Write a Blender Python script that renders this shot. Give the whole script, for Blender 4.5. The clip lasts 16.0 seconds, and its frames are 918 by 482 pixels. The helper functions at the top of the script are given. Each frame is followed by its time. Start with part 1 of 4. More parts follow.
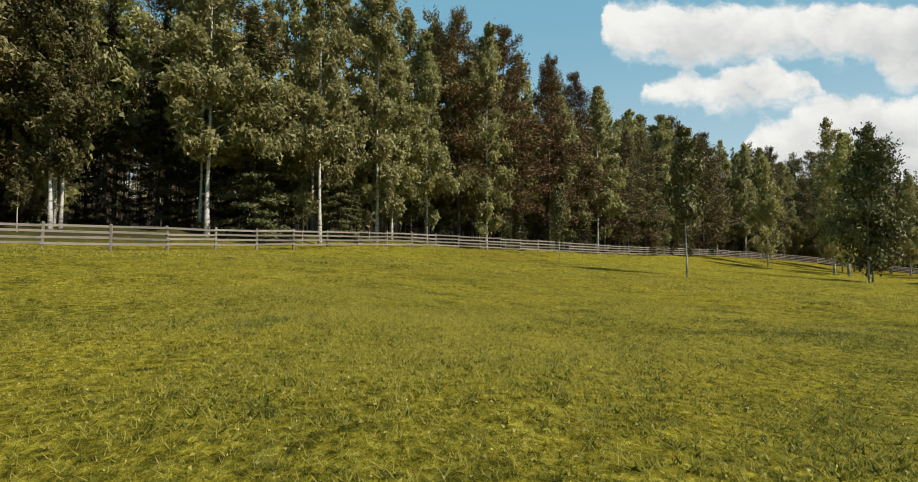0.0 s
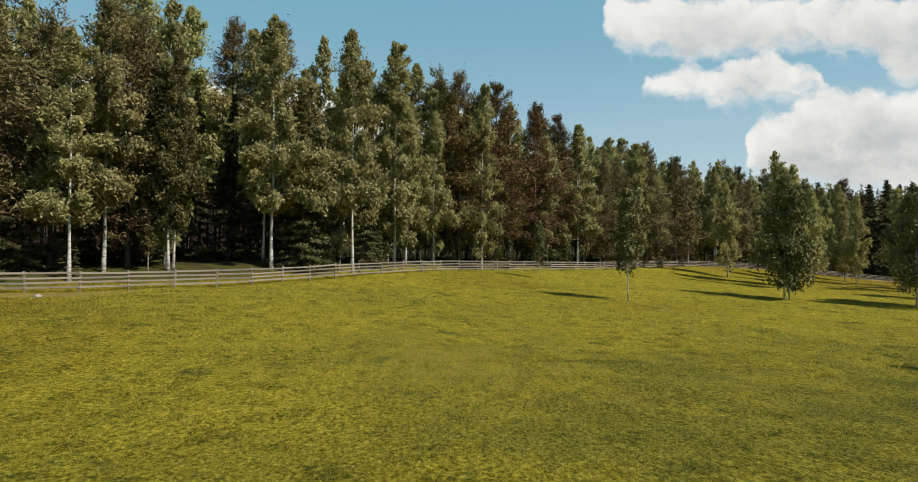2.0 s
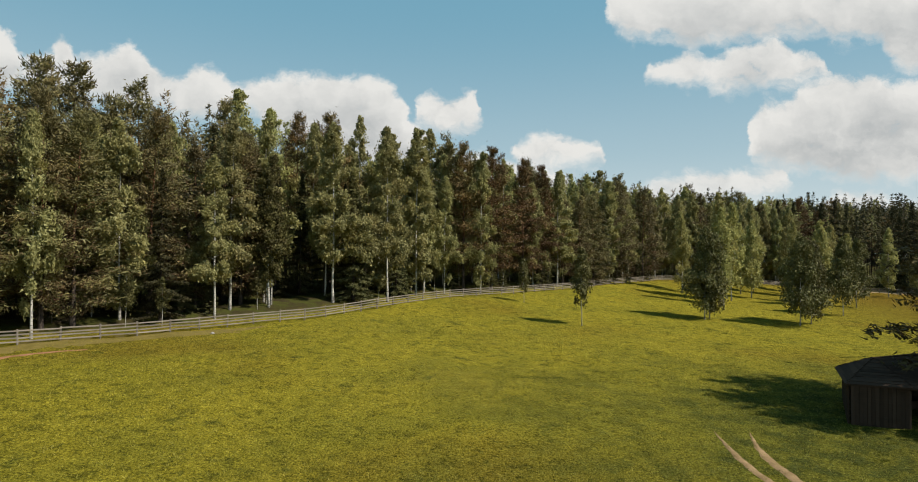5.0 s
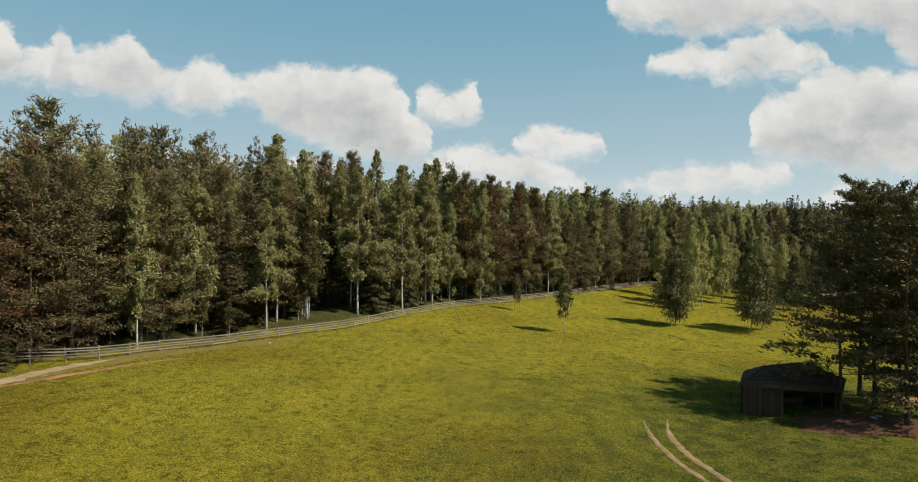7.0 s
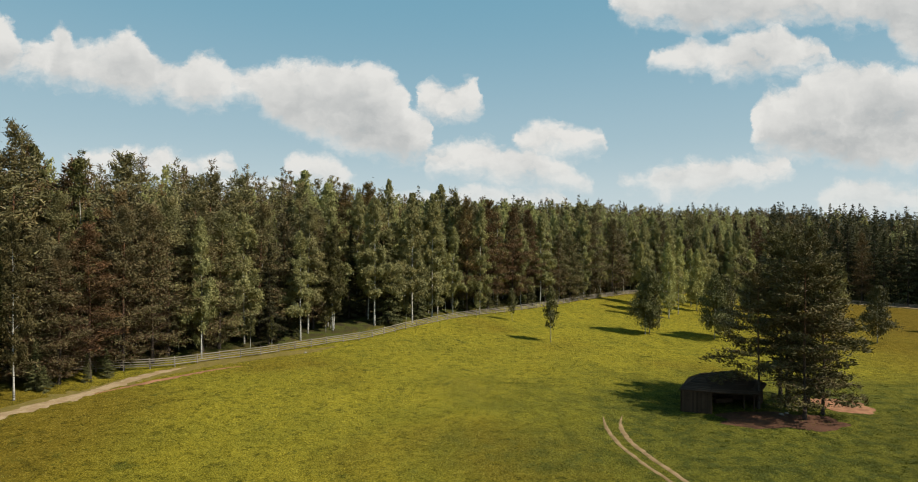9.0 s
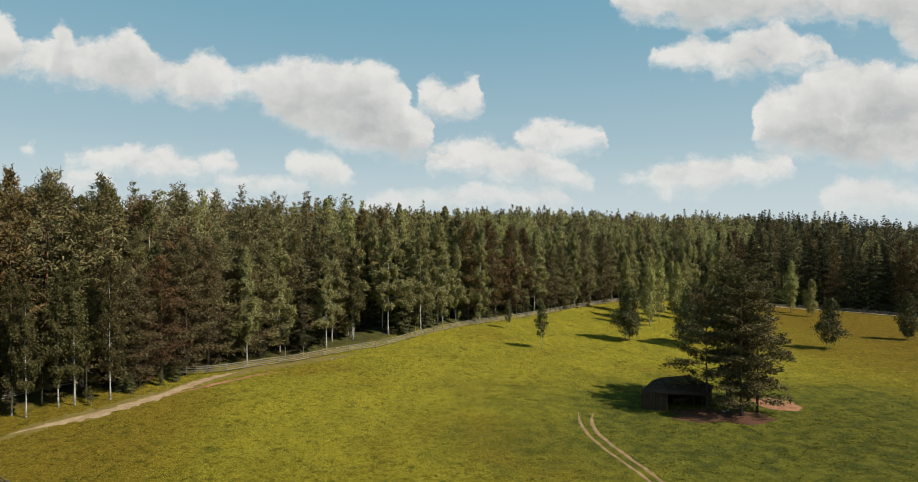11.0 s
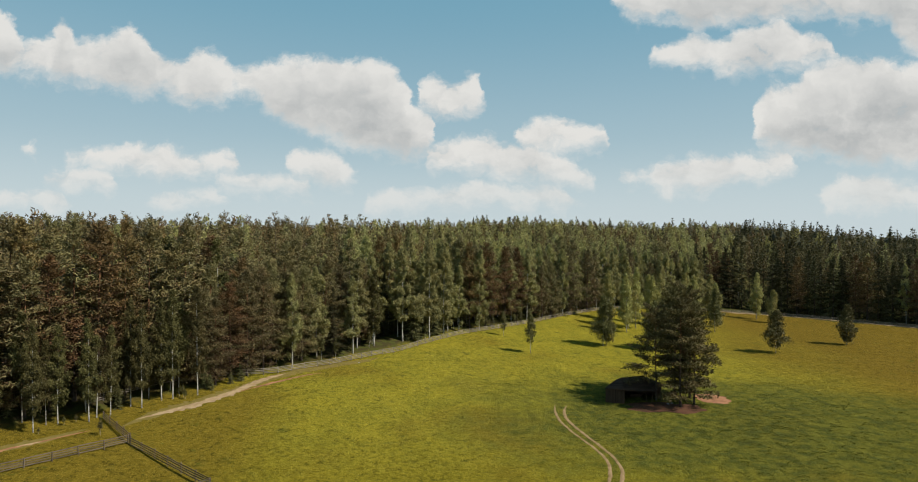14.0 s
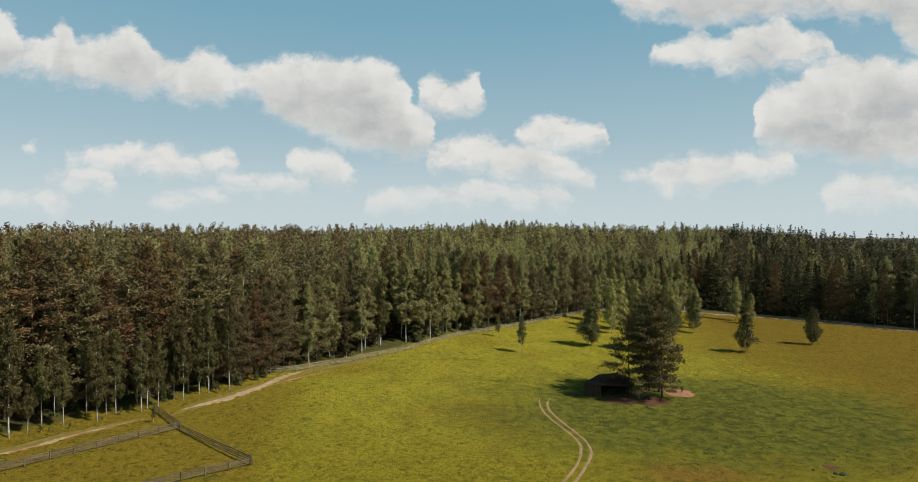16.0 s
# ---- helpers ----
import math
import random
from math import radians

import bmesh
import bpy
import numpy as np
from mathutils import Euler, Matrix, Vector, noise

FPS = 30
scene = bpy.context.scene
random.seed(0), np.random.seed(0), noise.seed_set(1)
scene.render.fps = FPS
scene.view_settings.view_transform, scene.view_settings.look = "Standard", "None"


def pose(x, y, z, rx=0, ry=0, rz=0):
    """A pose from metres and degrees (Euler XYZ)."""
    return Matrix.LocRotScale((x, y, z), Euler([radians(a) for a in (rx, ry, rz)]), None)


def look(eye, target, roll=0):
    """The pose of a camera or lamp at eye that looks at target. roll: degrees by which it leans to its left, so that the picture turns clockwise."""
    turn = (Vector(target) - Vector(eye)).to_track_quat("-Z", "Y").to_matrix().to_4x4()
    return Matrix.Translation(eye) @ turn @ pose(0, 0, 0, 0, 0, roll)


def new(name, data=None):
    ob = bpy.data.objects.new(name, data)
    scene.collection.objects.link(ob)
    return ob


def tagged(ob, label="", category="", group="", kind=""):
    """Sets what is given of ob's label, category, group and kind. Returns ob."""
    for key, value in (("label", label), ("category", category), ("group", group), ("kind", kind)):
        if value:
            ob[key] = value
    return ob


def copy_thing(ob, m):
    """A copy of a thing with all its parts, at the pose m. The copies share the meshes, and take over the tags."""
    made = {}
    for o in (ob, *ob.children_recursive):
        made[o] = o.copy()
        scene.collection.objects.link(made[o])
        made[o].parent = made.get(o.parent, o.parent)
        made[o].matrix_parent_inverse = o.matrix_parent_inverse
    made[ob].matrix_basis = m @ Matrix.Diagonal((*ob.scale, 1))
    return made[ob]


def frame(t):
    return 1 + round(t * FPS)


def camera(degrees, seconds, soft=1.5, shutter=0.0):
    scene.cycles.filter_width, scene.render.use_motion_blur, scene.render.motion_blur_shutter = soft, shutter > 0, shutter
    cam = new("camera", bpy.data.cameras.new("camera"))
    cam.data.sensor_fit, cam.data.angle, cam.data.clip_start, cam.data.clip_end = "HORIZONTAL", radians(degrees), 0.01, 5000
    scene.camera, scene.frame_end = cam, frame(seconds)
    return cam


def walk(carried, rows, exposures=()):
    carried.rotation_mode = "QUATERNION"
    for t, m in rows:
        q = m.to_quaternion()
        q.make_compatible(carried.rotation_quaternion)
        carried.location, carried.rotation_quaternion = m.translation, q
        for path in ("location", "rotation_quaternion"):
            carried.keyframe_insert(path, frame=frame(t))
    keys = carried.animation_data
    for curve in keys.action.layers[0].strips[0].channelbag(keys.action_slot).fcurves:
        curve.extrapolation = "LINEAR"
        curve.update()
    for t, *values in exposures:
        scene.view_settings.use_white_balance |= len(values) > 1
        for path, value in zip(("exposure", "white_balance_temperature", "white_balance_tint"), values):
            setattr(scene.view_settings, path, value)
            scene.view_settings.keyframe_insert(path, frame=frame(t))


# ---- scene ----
cam = camera(75.6, 16.0, soft=1.0)
METRES, EYE, TILT, LEAN, TURN = 126.0, 1.8, 3.0, 0.0, 0.0
ROWS = [
    (0.0, 0.0, 0.0, 0.0, 0.0, 0.0, -0.0),
    (0.5, 0.0001, -0.0242, 0.0057, 0.01, -0.18, -0.05),
    (1.0, 0.0002, -0.0501, 0.0132, 0.05, -0.36, -0.11),
    (1.5, 0.0002, -0.0772, 0.0205, 0.06, -0.52, -0.13),
    (2.0, 0.0002, -0.1058, 0.0282, 0.06, -0.73, -0.2),
    (2.5, 0.0001, -0.1342, 0.0368, 0.08, -0.87, -0.17),
    (3.0, -0.0006, -0.164, 0.0462, 0.09, -1.1, -0.2),
    (3.5, -0.0016, -0.1935, 0.0557, 0.08, -1.3, -0.26),
    (4.0, -0.0024, -0.2233, 0.0652, 0.11, -1.49, -0.27),
    (4.5, -0.0036, -0.2533, 0.0751, 0.11, -1.72, -0.33),
    (5.0, -0.0044, -0.2828, 0.0845, 0.13, -1.87, -0.28),
    (7.5, -0.008, -0.4324, 0.1354, 0.22, -2.78, -0.26),
    (8.0, -0.0084, -0.462, 0.146, 0.24, -2.86, -0.27),
    (8.5, -0.0088, -0.4923, 0.1568, 0.26, -2.98, -0.29),
    (9.0, -0.0094, -0.5225, 0.1676, 0.27, -3.06, -0.28),
    (11.5, -0.0121, -0.677, 0.2206, 0.38, -3.28, -0.26),
    (12.0, -0.0126, -0.7081, 0.2308, 0.39, -3.27, -0.26),
    (12.5, -0.0133, -0.7395, 0.2399, 0.4, -3.28, -0.25),
    (13.0, -0.0142, -0.771, 0.2489, 0.42, -3.31, -0.23),
    (13.5, -0.0146, -0.8023, 0.2582, 0.42, -3.35, -0.23),
    (14.0, -0.0146, -0.8331, 0.267, 0.43, -3.39, -0.21),
    (14.5, -0.0139, -0.8632, 0.2756, 0.44, -3.44, -0.21),
    (15.0, -0.0127, -0.8917, 0.2835, 0.46, -3.46, -0.17),
    (15.5, -0.0108, -0.9222, 0.2916, 0.47, -3.49, -0.15),
    (16.0, -0.008, -0.9533, 0.2993, 0.47, -3.51, -0.13),
]
walk(cam, [(t, pose(0, 0, EYE, TILT, LEAN, TURN) @ pose(METRES * x, METRES * y, METRES * z, 90 + pitch, roll, yaw)) for t, x, y, z, yaw, pitch, roll in ROWS],
     exposures=[(0.0, 0.55), (2.5, 0.45), (5.0, 0.36), (9.0, 0.32), (16.0, 0.28)])


# ---- light ----
SUN = Vector((0.961, -0.276, 1.175)).normalized()
sun = new("sun", bpy.data.lights.new("sun", "SUN"))
sun.data.energy, sun.data.angle, sun.data.color = 5.0, radians(0.6), (1.0, 0.93, 0.82)
sun.matrix_world = look(SUN * 100, (0, 0, 0))


class Nodes:
    """Small helper round a node tree: n(type, inputs by name or number, settings) -> node."""

    def __init__(self, tree):
        self.tree = tree
        tree.nodes.clear()

    def __call__(self, kind, ins=None, **settings):
        node = self.tree.nodes.new("ShaderNode" + kind)
        if "operation" in settings:
            node.operation = settings["operation"]
        if "use_clamp" in settings:
            node.use_clamp = settings["use_clamp"]
        if "interpolation_type" in settings:
            node.interpolation_type = settings["interpolation_type"]
        if "data_type" in settings:
            node.data_type, node.blend_type = settings["data_type"], settings["blend_type"]
        for key, value in (ins or {}).items():
            socket = node.inputs[key]
            if isinstance(value, bpy.types.NodeSocket):
                self.tree.links.new(value, socket)
            else:
                socket.default_value = value
        return node

    def math(self, op, a, b=0.0, c=0.0, clamp=False):
        return self("Math", {0: a, 1: b, 2: c}, operation=op, use_clamp=clamp).outputs[0]

    def noise(self, vector, scale, detail=4.0, rough=0.55, lac=2.0):
        return self("TexNoise", {"Vector": vector, "Scale": scale, "Detail": detail, "Roughness": rough, "Lacunarity": lac}).outputs["Fac"]

    def step(self, value, low, high, smooth=True):
        return self("MapRange", {0: value, 1: low, 2: high}, interpolation_type="SMOOTHSTEP" if smooth else "LINEAR").outputs[0]

    def mix_value(self, fac, a, b):
        return self.math("ADD", a, self.math("MULTIPLY", fac, self.math("SUBTRACT", b, a)))

    def mix(self, fac, a, b, blend="MIX"):
        node = self("Mix", {"Factor": fac}, data_type="RGBA", blend_type=blend)
        for socket, value in ((node.inputs[6], a), (node.inputs[7], b)):
            if isinstance(value, bpy.types.NodeSocket):
                self.tree.links.new(value, socket)
            else:
                socket.default_value = (*value, 1)
        return node.outputs[2]


# Clouds ahead, in bands: run, upper edge and base, each over the distance ahead; where the edge lies under the base there is none.
BAND_WEST = [(-0.847, 0.385, 0.296), (-0.787, 0.382, 0.289), (-0.765, 0.360, 0.285), (-0.747, 0.329, 0.281), (-0.697, 0.335, 0.275),
             (-0.685, 0.359, 0.273), (-0.671, 0.351, 0.271), (-0.655, 0.329, 0.267), (-0.622, 0.329, 0.260), (-0.592, 0.349, 0.254),
             (-0.572, 0.359, 0.252), (-0.553, 0.345, 0.252), (-0.526, 0.323, 0.250), (-0.498, 0.294, 0.246), (-0.478, 0.290, 0.240),
             (-0.460, 0.310, 0.237), (-0.438, 0.316, 0.238), (-0.408, 0.302, 0.240), (-0.383, 0.288, 0.252), (-0.359, 0.290, 0.245),
             (-0.334, 0.294, 0.221), (-0.309, 0.297, 0.203), (-0.269, 0.298, 0.188), (-0.230, 0.300, 0.178), (-0.160, 0.301, 0.149),
             (-0.121, 0.289, 0.148), (-0.101, 0.263, 0.147), (-0.086, 0.226, 0.147), (-0.056, 0.208, 0.149), (-0.041, 0.135, 0.214)]
BAND_MIDDLE = [(-0.089, 0.199, 0.278), (-0.079, 0.253, 0.222), (-0.051, 0.269, 0.216), (-0.027, 0.261, 0.212), (-0.002, 0.268, 0.212),
               (0.023, 0.273, 0.222), (0.034, 0.256, 0.230), (0.042, 0.199, 0.278), (0.075, 0.130, 0.209), (0.092, 0.187, 0.161),
               (0.127, 0.202, 0.157), (0.166, 0.199, 0.155), (0.206, 0.188, 0.156), (0.235, 0.179, 0.158), (0.247, 0.124, 0.203),
               (0.303, 0.269, 0.348), (0.318, 0.319, 0.307), (0.352, 0.328, 0.296), (0.382, 0.343, 0.294), (0.411, 0.339, 0.304),
               (0.431, 0.329, 0.286), (0.451, 0.343, 0.284), (0.465, 0.353, 0.286), (0.500, 0.361, 0.296), (0.529, 0.365, 0.293),
               (0.568, 0.346, 0.295), (0.593, 0.342, 0.303), (0.622, 0.318, 0.305), (0.637, 0.268, 0.346)]
BAND_LOW_WEST_AND_TOP = [(-0.767, 0.110, 0.189), (-0.732, 0.159, 0.144), (-0.692, 0.105, 0.185), (-0.677, 0.138, 0.130), (-0.652, 0.145, 0.127),
                         (-0.617, 0.150, 0.124), (-0.582, 0.149, 0.122), (-0.555, 0.157, 0.117), (-0.527, 0.146, 0.114), (-0.497, 0.154, 0.112),
                         (-0.468, 0.141, 0.111), (-0.428, 0.138, 0.113), (-0.388, 0.134, 0.112), (-0.358, 0.077, 0.156), (-0.313, 0.079, 0.159),
                         (-0.294, 0.142, 0.104), (-0.244, 0.148, 0.102), (-0.209, 0.140, 0.099), (-0.189, 0.115, 0.096), (-0.155, 0.060, 0.139),
                         (0.234, 0.392, 0.471), (0.253, 0.461, 0.398), (0.293, 0.461, 0.371), (0.342, 0.461, 0.379), (0.391, 0.461, 0.359),
                         (0.430, 0.461, 0.373), (0.538, 0.461, 0.376), (0.597, 0.462, 0.389), (0.636, 0.462, 0.375), (0.705, 0.462, 0.379),
                         (0.729, 0.462, 0.342), (0.759, 0.462, 0.317)]
BAND_LOW_AND_EAST = [(-0.732, 0.058, 0.137), (-0.712, 0.105, 0.099), (-0.677, 0.113, 0.095), (-0.627, 0.113, 0.089), (-0.597, 0.103, 0.086),
                     (-0.567, 0.046, 0.125), (-0.443, 0.054, 0.133), (-0.418, 0.104, 0.090), (-0.348, 0.104, 0.082), (-0.269, 0.096, 0.079),
                     (-0.224, 0.038, 0.117), (-0.071, 0.095, 0.174), (-0.056, 0.155, 0.125), (-0.001, 0.167, 0.120), (0.048, 0.165, 0.115),
                     (0.088, 0.153, 0.110), (0.117, 0.157, 0.102), (0.157, 0.138, 0.098), (0.196, 0.118, 0.096), (0.218, 0.109, 0.097),
                     (0.234, 0.057, 0.136), (0.476, 0.161, 0.240), (0.493, 0.227, 0.166), (0.510, 0.250, 0.162), (0.550, 0.259, 0.157),
                     (0.574, 0.287, 0.152), (0.599, 0.297, 0.147), (0.638, 0.299, 0.139), (0.697, 0.301, 0.136), (0.736, 0.290, 0.138),
                     (0.814, 0.305, 0.138)]
BAND_FAR = [(-0.847, 0.072, 0.057), (-0.757, 0.075, 0.058), (-0.677, 0.068, 0.053), (-0.622, 0.019, 0.098), (-0.567, 0.026, 0.106),
            (-0.527, 0.074, 0.062), (-0.428, 0.076, 0.060), (-0.358, 0.025, 0.104), (-0.189, 0.020, 0.100), (-0.164, 0.071, 0.055),
            (-0.110, 0.081, 0.054), (-0.046, 0.076, 0.056), (-0.016, 0.084, 0.058), (0.024, 0.098, 0.061), (0.078, 0.088, 0.061),
            (0.167, 0.081, 0.057), (0.231, 0.025, 0.104), (0.255, 0.067, 0.146), (0.270, 0.115, 0.106), (0.297, 0.113, 0.108), (0.309, 0.117, 0.110),
            (0.334, 0.126, 0.082), (0.373, 0.131, 0.085), (0.418, 0.141, 0.089), (0.452, 0.137, 0.095), (0.501, 0.145, 0.107), (0.545, 0.149, 0.122),
            (0.575, 0.066, 0.145), (0.610, 0.086, 0.059), (0.649, 0.103, 0.057), (0.688, 0.105, 0.057), (0.796, 0.087, 0.059)]


def make_world():
    world = scene.world = bpy.data.worlds.new("sky")
    world.use_nodes = True
    n = Nodes(world.node_tree)
    dome = n("TexSky")
    dome.sky_type, dome.sun_disc = "NISHITA", False
    dome.sun_elevation, dome.sun_rotation = math.asin(SUN.z), math.atan2(SUN.x, SUN.y)
    dome.dust_density = 1.2
    sky = dome.outputs[0]
    way = n("TexCoord").outputs["Generated"]
    sep = n("SeparateXYZ", {0: way}).outputs
    ahead = n.math("MAXIMUM", sep[1], 0.12)
    u, v = n.math("DIVIDE", sep[0], ahead), n.math("DIVIDE", sep[2], ahead)
    flat = n("CombineXYZ", {0: u, 1: v}).outputs[0]
    warp = n("TexNoise", {"Vector": flat, "Scale": 22.0, "Detail": 5.0, "Roughness": 0.62})
    off = n("VectorMath", {0: warp.outputs["Color"], 1: (0.5, 0.5, 0.5)}, operation="SUBTRACT").outputs[0]
    bent = n("VectorMath", {0: off, 1: (0.050, 0.036, 0), 2: flat}, operation="MULTIPLY_ADD").outputs[0]
    puff = n.noise(n("VectorMath", {0: bent, 1: (0.80, 1.20, 1.0)}, operation="MULTIPLY").outputs[0], 26.0, 7.0, 0.62)
    lump = n.noise(bent, 11.0, 3.0, 0.5)
    bu, bv, _ = n("SeparateXYZ", {0: bent}).outputs
    ahead_only = n.step(sep[1], 0.15, 0.45)
    cloud, shade = 0.0, 1.0
    for band in (BAND_FAR, BAND_LOW_AND_EAST, BAND_LOW_WEST_AND_TOP, BAND_MIDDLE, BAND_WEST):
        edge = n("ValToRGB", {0: n.math("MULTIPLY_ADD", bu, 0.55, 0.5)})
        stops = edge.color_ramp.elements
        stops[0].position, stops[1].position = 0.0, 1.0
        stops[0].color, stops[1].color = ((*(v + 0.1 for v in row[1:]), 0, 1) for row in (band[0], band[-1]))
        for across, top, base in band[1:-1]:
            stops.new(across * 0.55 + 0.5).color = (top + 0.1, base + 0.1, 0, 1)
        stops[0].position, stops[len(band) - 1].position = band[0][0] * 0.55 + 0.5, band[-1][0] * 0.55 + 0.5
        top, base, _ = n("SeparateColor", {0: edge.outputs[0]}).outputs
        ragged = n.math("MULTIPLY_ADD", puff, 0.050, -0.125)
        below = n.math("SUBTRACT", n.math("ADD", top, ragged), bv)
        above = n.math("ADD", n.math("SUBTRACT", bv, base), n.math("MULTIPLY_ADD", puff, 0.07, 0.076))
        one = n.math("MULTIPLY", n.step(below, -0.010, 0.012), n.step(above, -0.016, 0.026))
        thick = n.math("SUBTRACT", top, base)
        grey = n.math("MULTIPLY", n.step(below, 0.008, 0.085), n.step(thick, 0.012, 0.10))
        cloud = n.math("MAXIMUM", cloud, one)
        shade = n.mix_value(one, shade, n.math("MULTIPLY_ADD", grey, -0.50, 0.98))
    soft = n.math("MULTIPLY", cloud, n.math("MULTIPLY_ADD", n.step(v, 0.05, 0.15), 0.32, 0.68))
    soft = n.math("MULTIPLY", soft, n.math("MULTIPLY", n.step(n.math("MULTIPLY_ADD", lump, 0.5, puff), 0.30, 0.62), ahead_only))
    # Fair-weather cloud all round, out of the film's view.
    round_about = n.noise(way, 3.2, 6.0, 0.55)
    other = n.math("MULTIPLY", n.step(round_about, 0.60, 0.70), n.math("SUBTRACT", 1.0, ahead_only))
    cover = n.math("MAXIMUM", soft, other, clamp=True)
    shade = n.math("ADD", shade, n.math("ADD", n.math("MULTIPLY_ADD", puff, 1.0, -0.52), n.math("MULTIPLY_ADD", lump, 1.1, -0.57)), clamp=True)
    white = n.mix(shade, (0.40, 0.415, 0.42), (0.83, 0.81, 0.77))
    blue = n.mix(n.step(sep[2], 0.02, 0.42), (0.50, 0.64, 0.688), (0.188, 0.415, 0.545))
    blue = n.mix(n.step(sep[2], 0.38, 0.95), blue, (0.085, 0.225, 0.37))
    seen = n.mix(0.85, n.mix(1.0, sky, (0.07, 0.07, 0.07), "MULTIPLY"), blue)
    haze = n.math("MULTIPLY", n.step(sep[2], 0.17, 0.0), 0.55)
    seen = n.mix(haze, seen, (0.682, 0.745, 0.768))
    mixed = n.mix(n.math("MULTIPLY", cover, 0.93), seen, white)
    back = n("Background", {"Color": mixed, "Strength": 0.785}).outputs[0]
    n("OutputWorld", {"Surface": back})


make_world()


# ---- materials ----
def material(name):
    m = bpy.data.materials.new(name)
    m.use_nodes = True
    return m, Nodes(m.node_tree)


def finish(n, colour, rough=0.8, bump=None, strength=0.5, distance=0.02, specular=0.3, through_light=0.0, through_colour=None):
    ins = {"Base Color": colour, "Roughness": rough, "Specular IOR Level": specular}
    if bump is not None:
        ins["Normal"] = n("Bump", {"Height": bump, "Strength": strength, "Distance": distance}).outputs[0]
    shader = n("BsdfPrincipled", ins).outputs[0]
    if through_light:
        thin = n("BsdfTranslucent", {"Color": through_colour or colour}).outputs[0]
        shader = n("MixShader", {0: through_light, 1: shader, 2: thin}).outputs[0]
    n("OutputMaterial", {"Surface": shader})


def place(n):
    return n("NewGeometry").outputs["Position"]


GRASS_DEEP, GRASS_GOLD, GRASS_DRY_DIM, GRASS_WEED = (0.163, 0.141, 0.0135), (0.201, 0.166, 0.0145), (0.116, 0.074, 0.009), (0.064, 0.068, 0.010)


def grass_colour(n, p):
    """Pasture colours: golden and green sweeps, dry ground to the east and south, a weedy stretch round the shed; lens
    falloff is painted into the east.
    """
    wide = n.noise(p, 0.030, 3.0)
    patch = n.noise(p, 0.16, 6.0, 0.68)
    col = n.mix(n.step(patch, 0.38, 0.62), GRASS_DEEP, GRASS_GOLD)
    sep = n("SeparateXYZ", {0: p}).outputs
    # East tint: dry ground, darkened further to paint in lens falloff.
    east = n.step(n.math("ADD", sep[0], n.math("MULTIPLY", wide, 40.0)), 62.0, 122.0)
    south = n.step(n.math("MULTIPLY_ADD", wide, 30.0, sep[1]), 6.0, -26.0)
    col = n.mix(n.math("MULTIPLY", south, 0.62), col, (0.142, 0.110, 0.009))
    dry = n.math("MAXIMUM", n.math("MULTIPLY", n.step(wide, 0.50, 0.68), 0.55), n.math("MULTIPLY", east, 0.92))
    col = n.mix(dry, col, GRASS_DRY_DIM)
    verge = n.step(n.math("MULTIPLY_ADD", wide, 14.0, n.math("MULTIPLY_ADD", sep[1], 0.10, sep[0])), -20.0, -33.0)
    verge = n.math("MULTIPLY", verge, n.step(sep[1], 8.0, -6.0))
    col = n.mix(n.math("MULTIPLY", verge, 0.85), col, (0.126, 0.088, 0.010))
    q = n("VectorMath", {0: p, 1: (1 / 42, 1 / 29, 0), 2: (-45 / 42, 9 / 29, 0)}, operation="MULTIPLY_ADD").outputs[0]
    ring = n.math("MULTIPLY_ADD", n.noise(p, 0.12, 5.0, 0.7), 1.1, n("VectorMath", {0: q}, operation="LENGTH").outputs["Value"])
    weedy = n.step(ring, 1.86, 1.15)
    clump = n.noise(p, 0.55, 6.0, 0.72)
    worn = n("VectorMath", {0: p, 1: (1 / 13, 1 / 9, 0), 2: (-32 / 13, 41 / 9, 0)}, operation="MULTIPLY_ADD").outputs[0]
    worn = n.math("MULTIPLY_ADD", patch, 1.6, n("VectorMath", {0: worn}, operation="LENGTH").outputs["Value"])
    col = n.mix(n.math("MULTIPLY", weedy, 0.74), col, (0.084, 0.086, 0.013))
    col = n.mix(n.math("MULTIPLY", weedy, n.math("MULTIPLY", n.step(clump, 0.48, 0.58), 0.78)), col, (0.036, 0.043, 0.009))
    col = n.mix(n.math("MULTIPLY", n.step(worn, 1.9, 0.9), 0.75), col, (0.150, 0.080, 0.014))
    spots = n.math("MULTIPLY", n.step(n.noise(p, 0.30, 7.0, 0.74), 0.585, 0.66), 0.75)
    col = n.mix(spots, col, GRASS_WEED)
    flecks = n.math("MULTIPLY", n.step(n.noise(p, 1.5, 5.0, 0.7), 0.585, 0.66), 0.6)
    col = n.mix(flecks, col, GRASS_WEED)
    return col


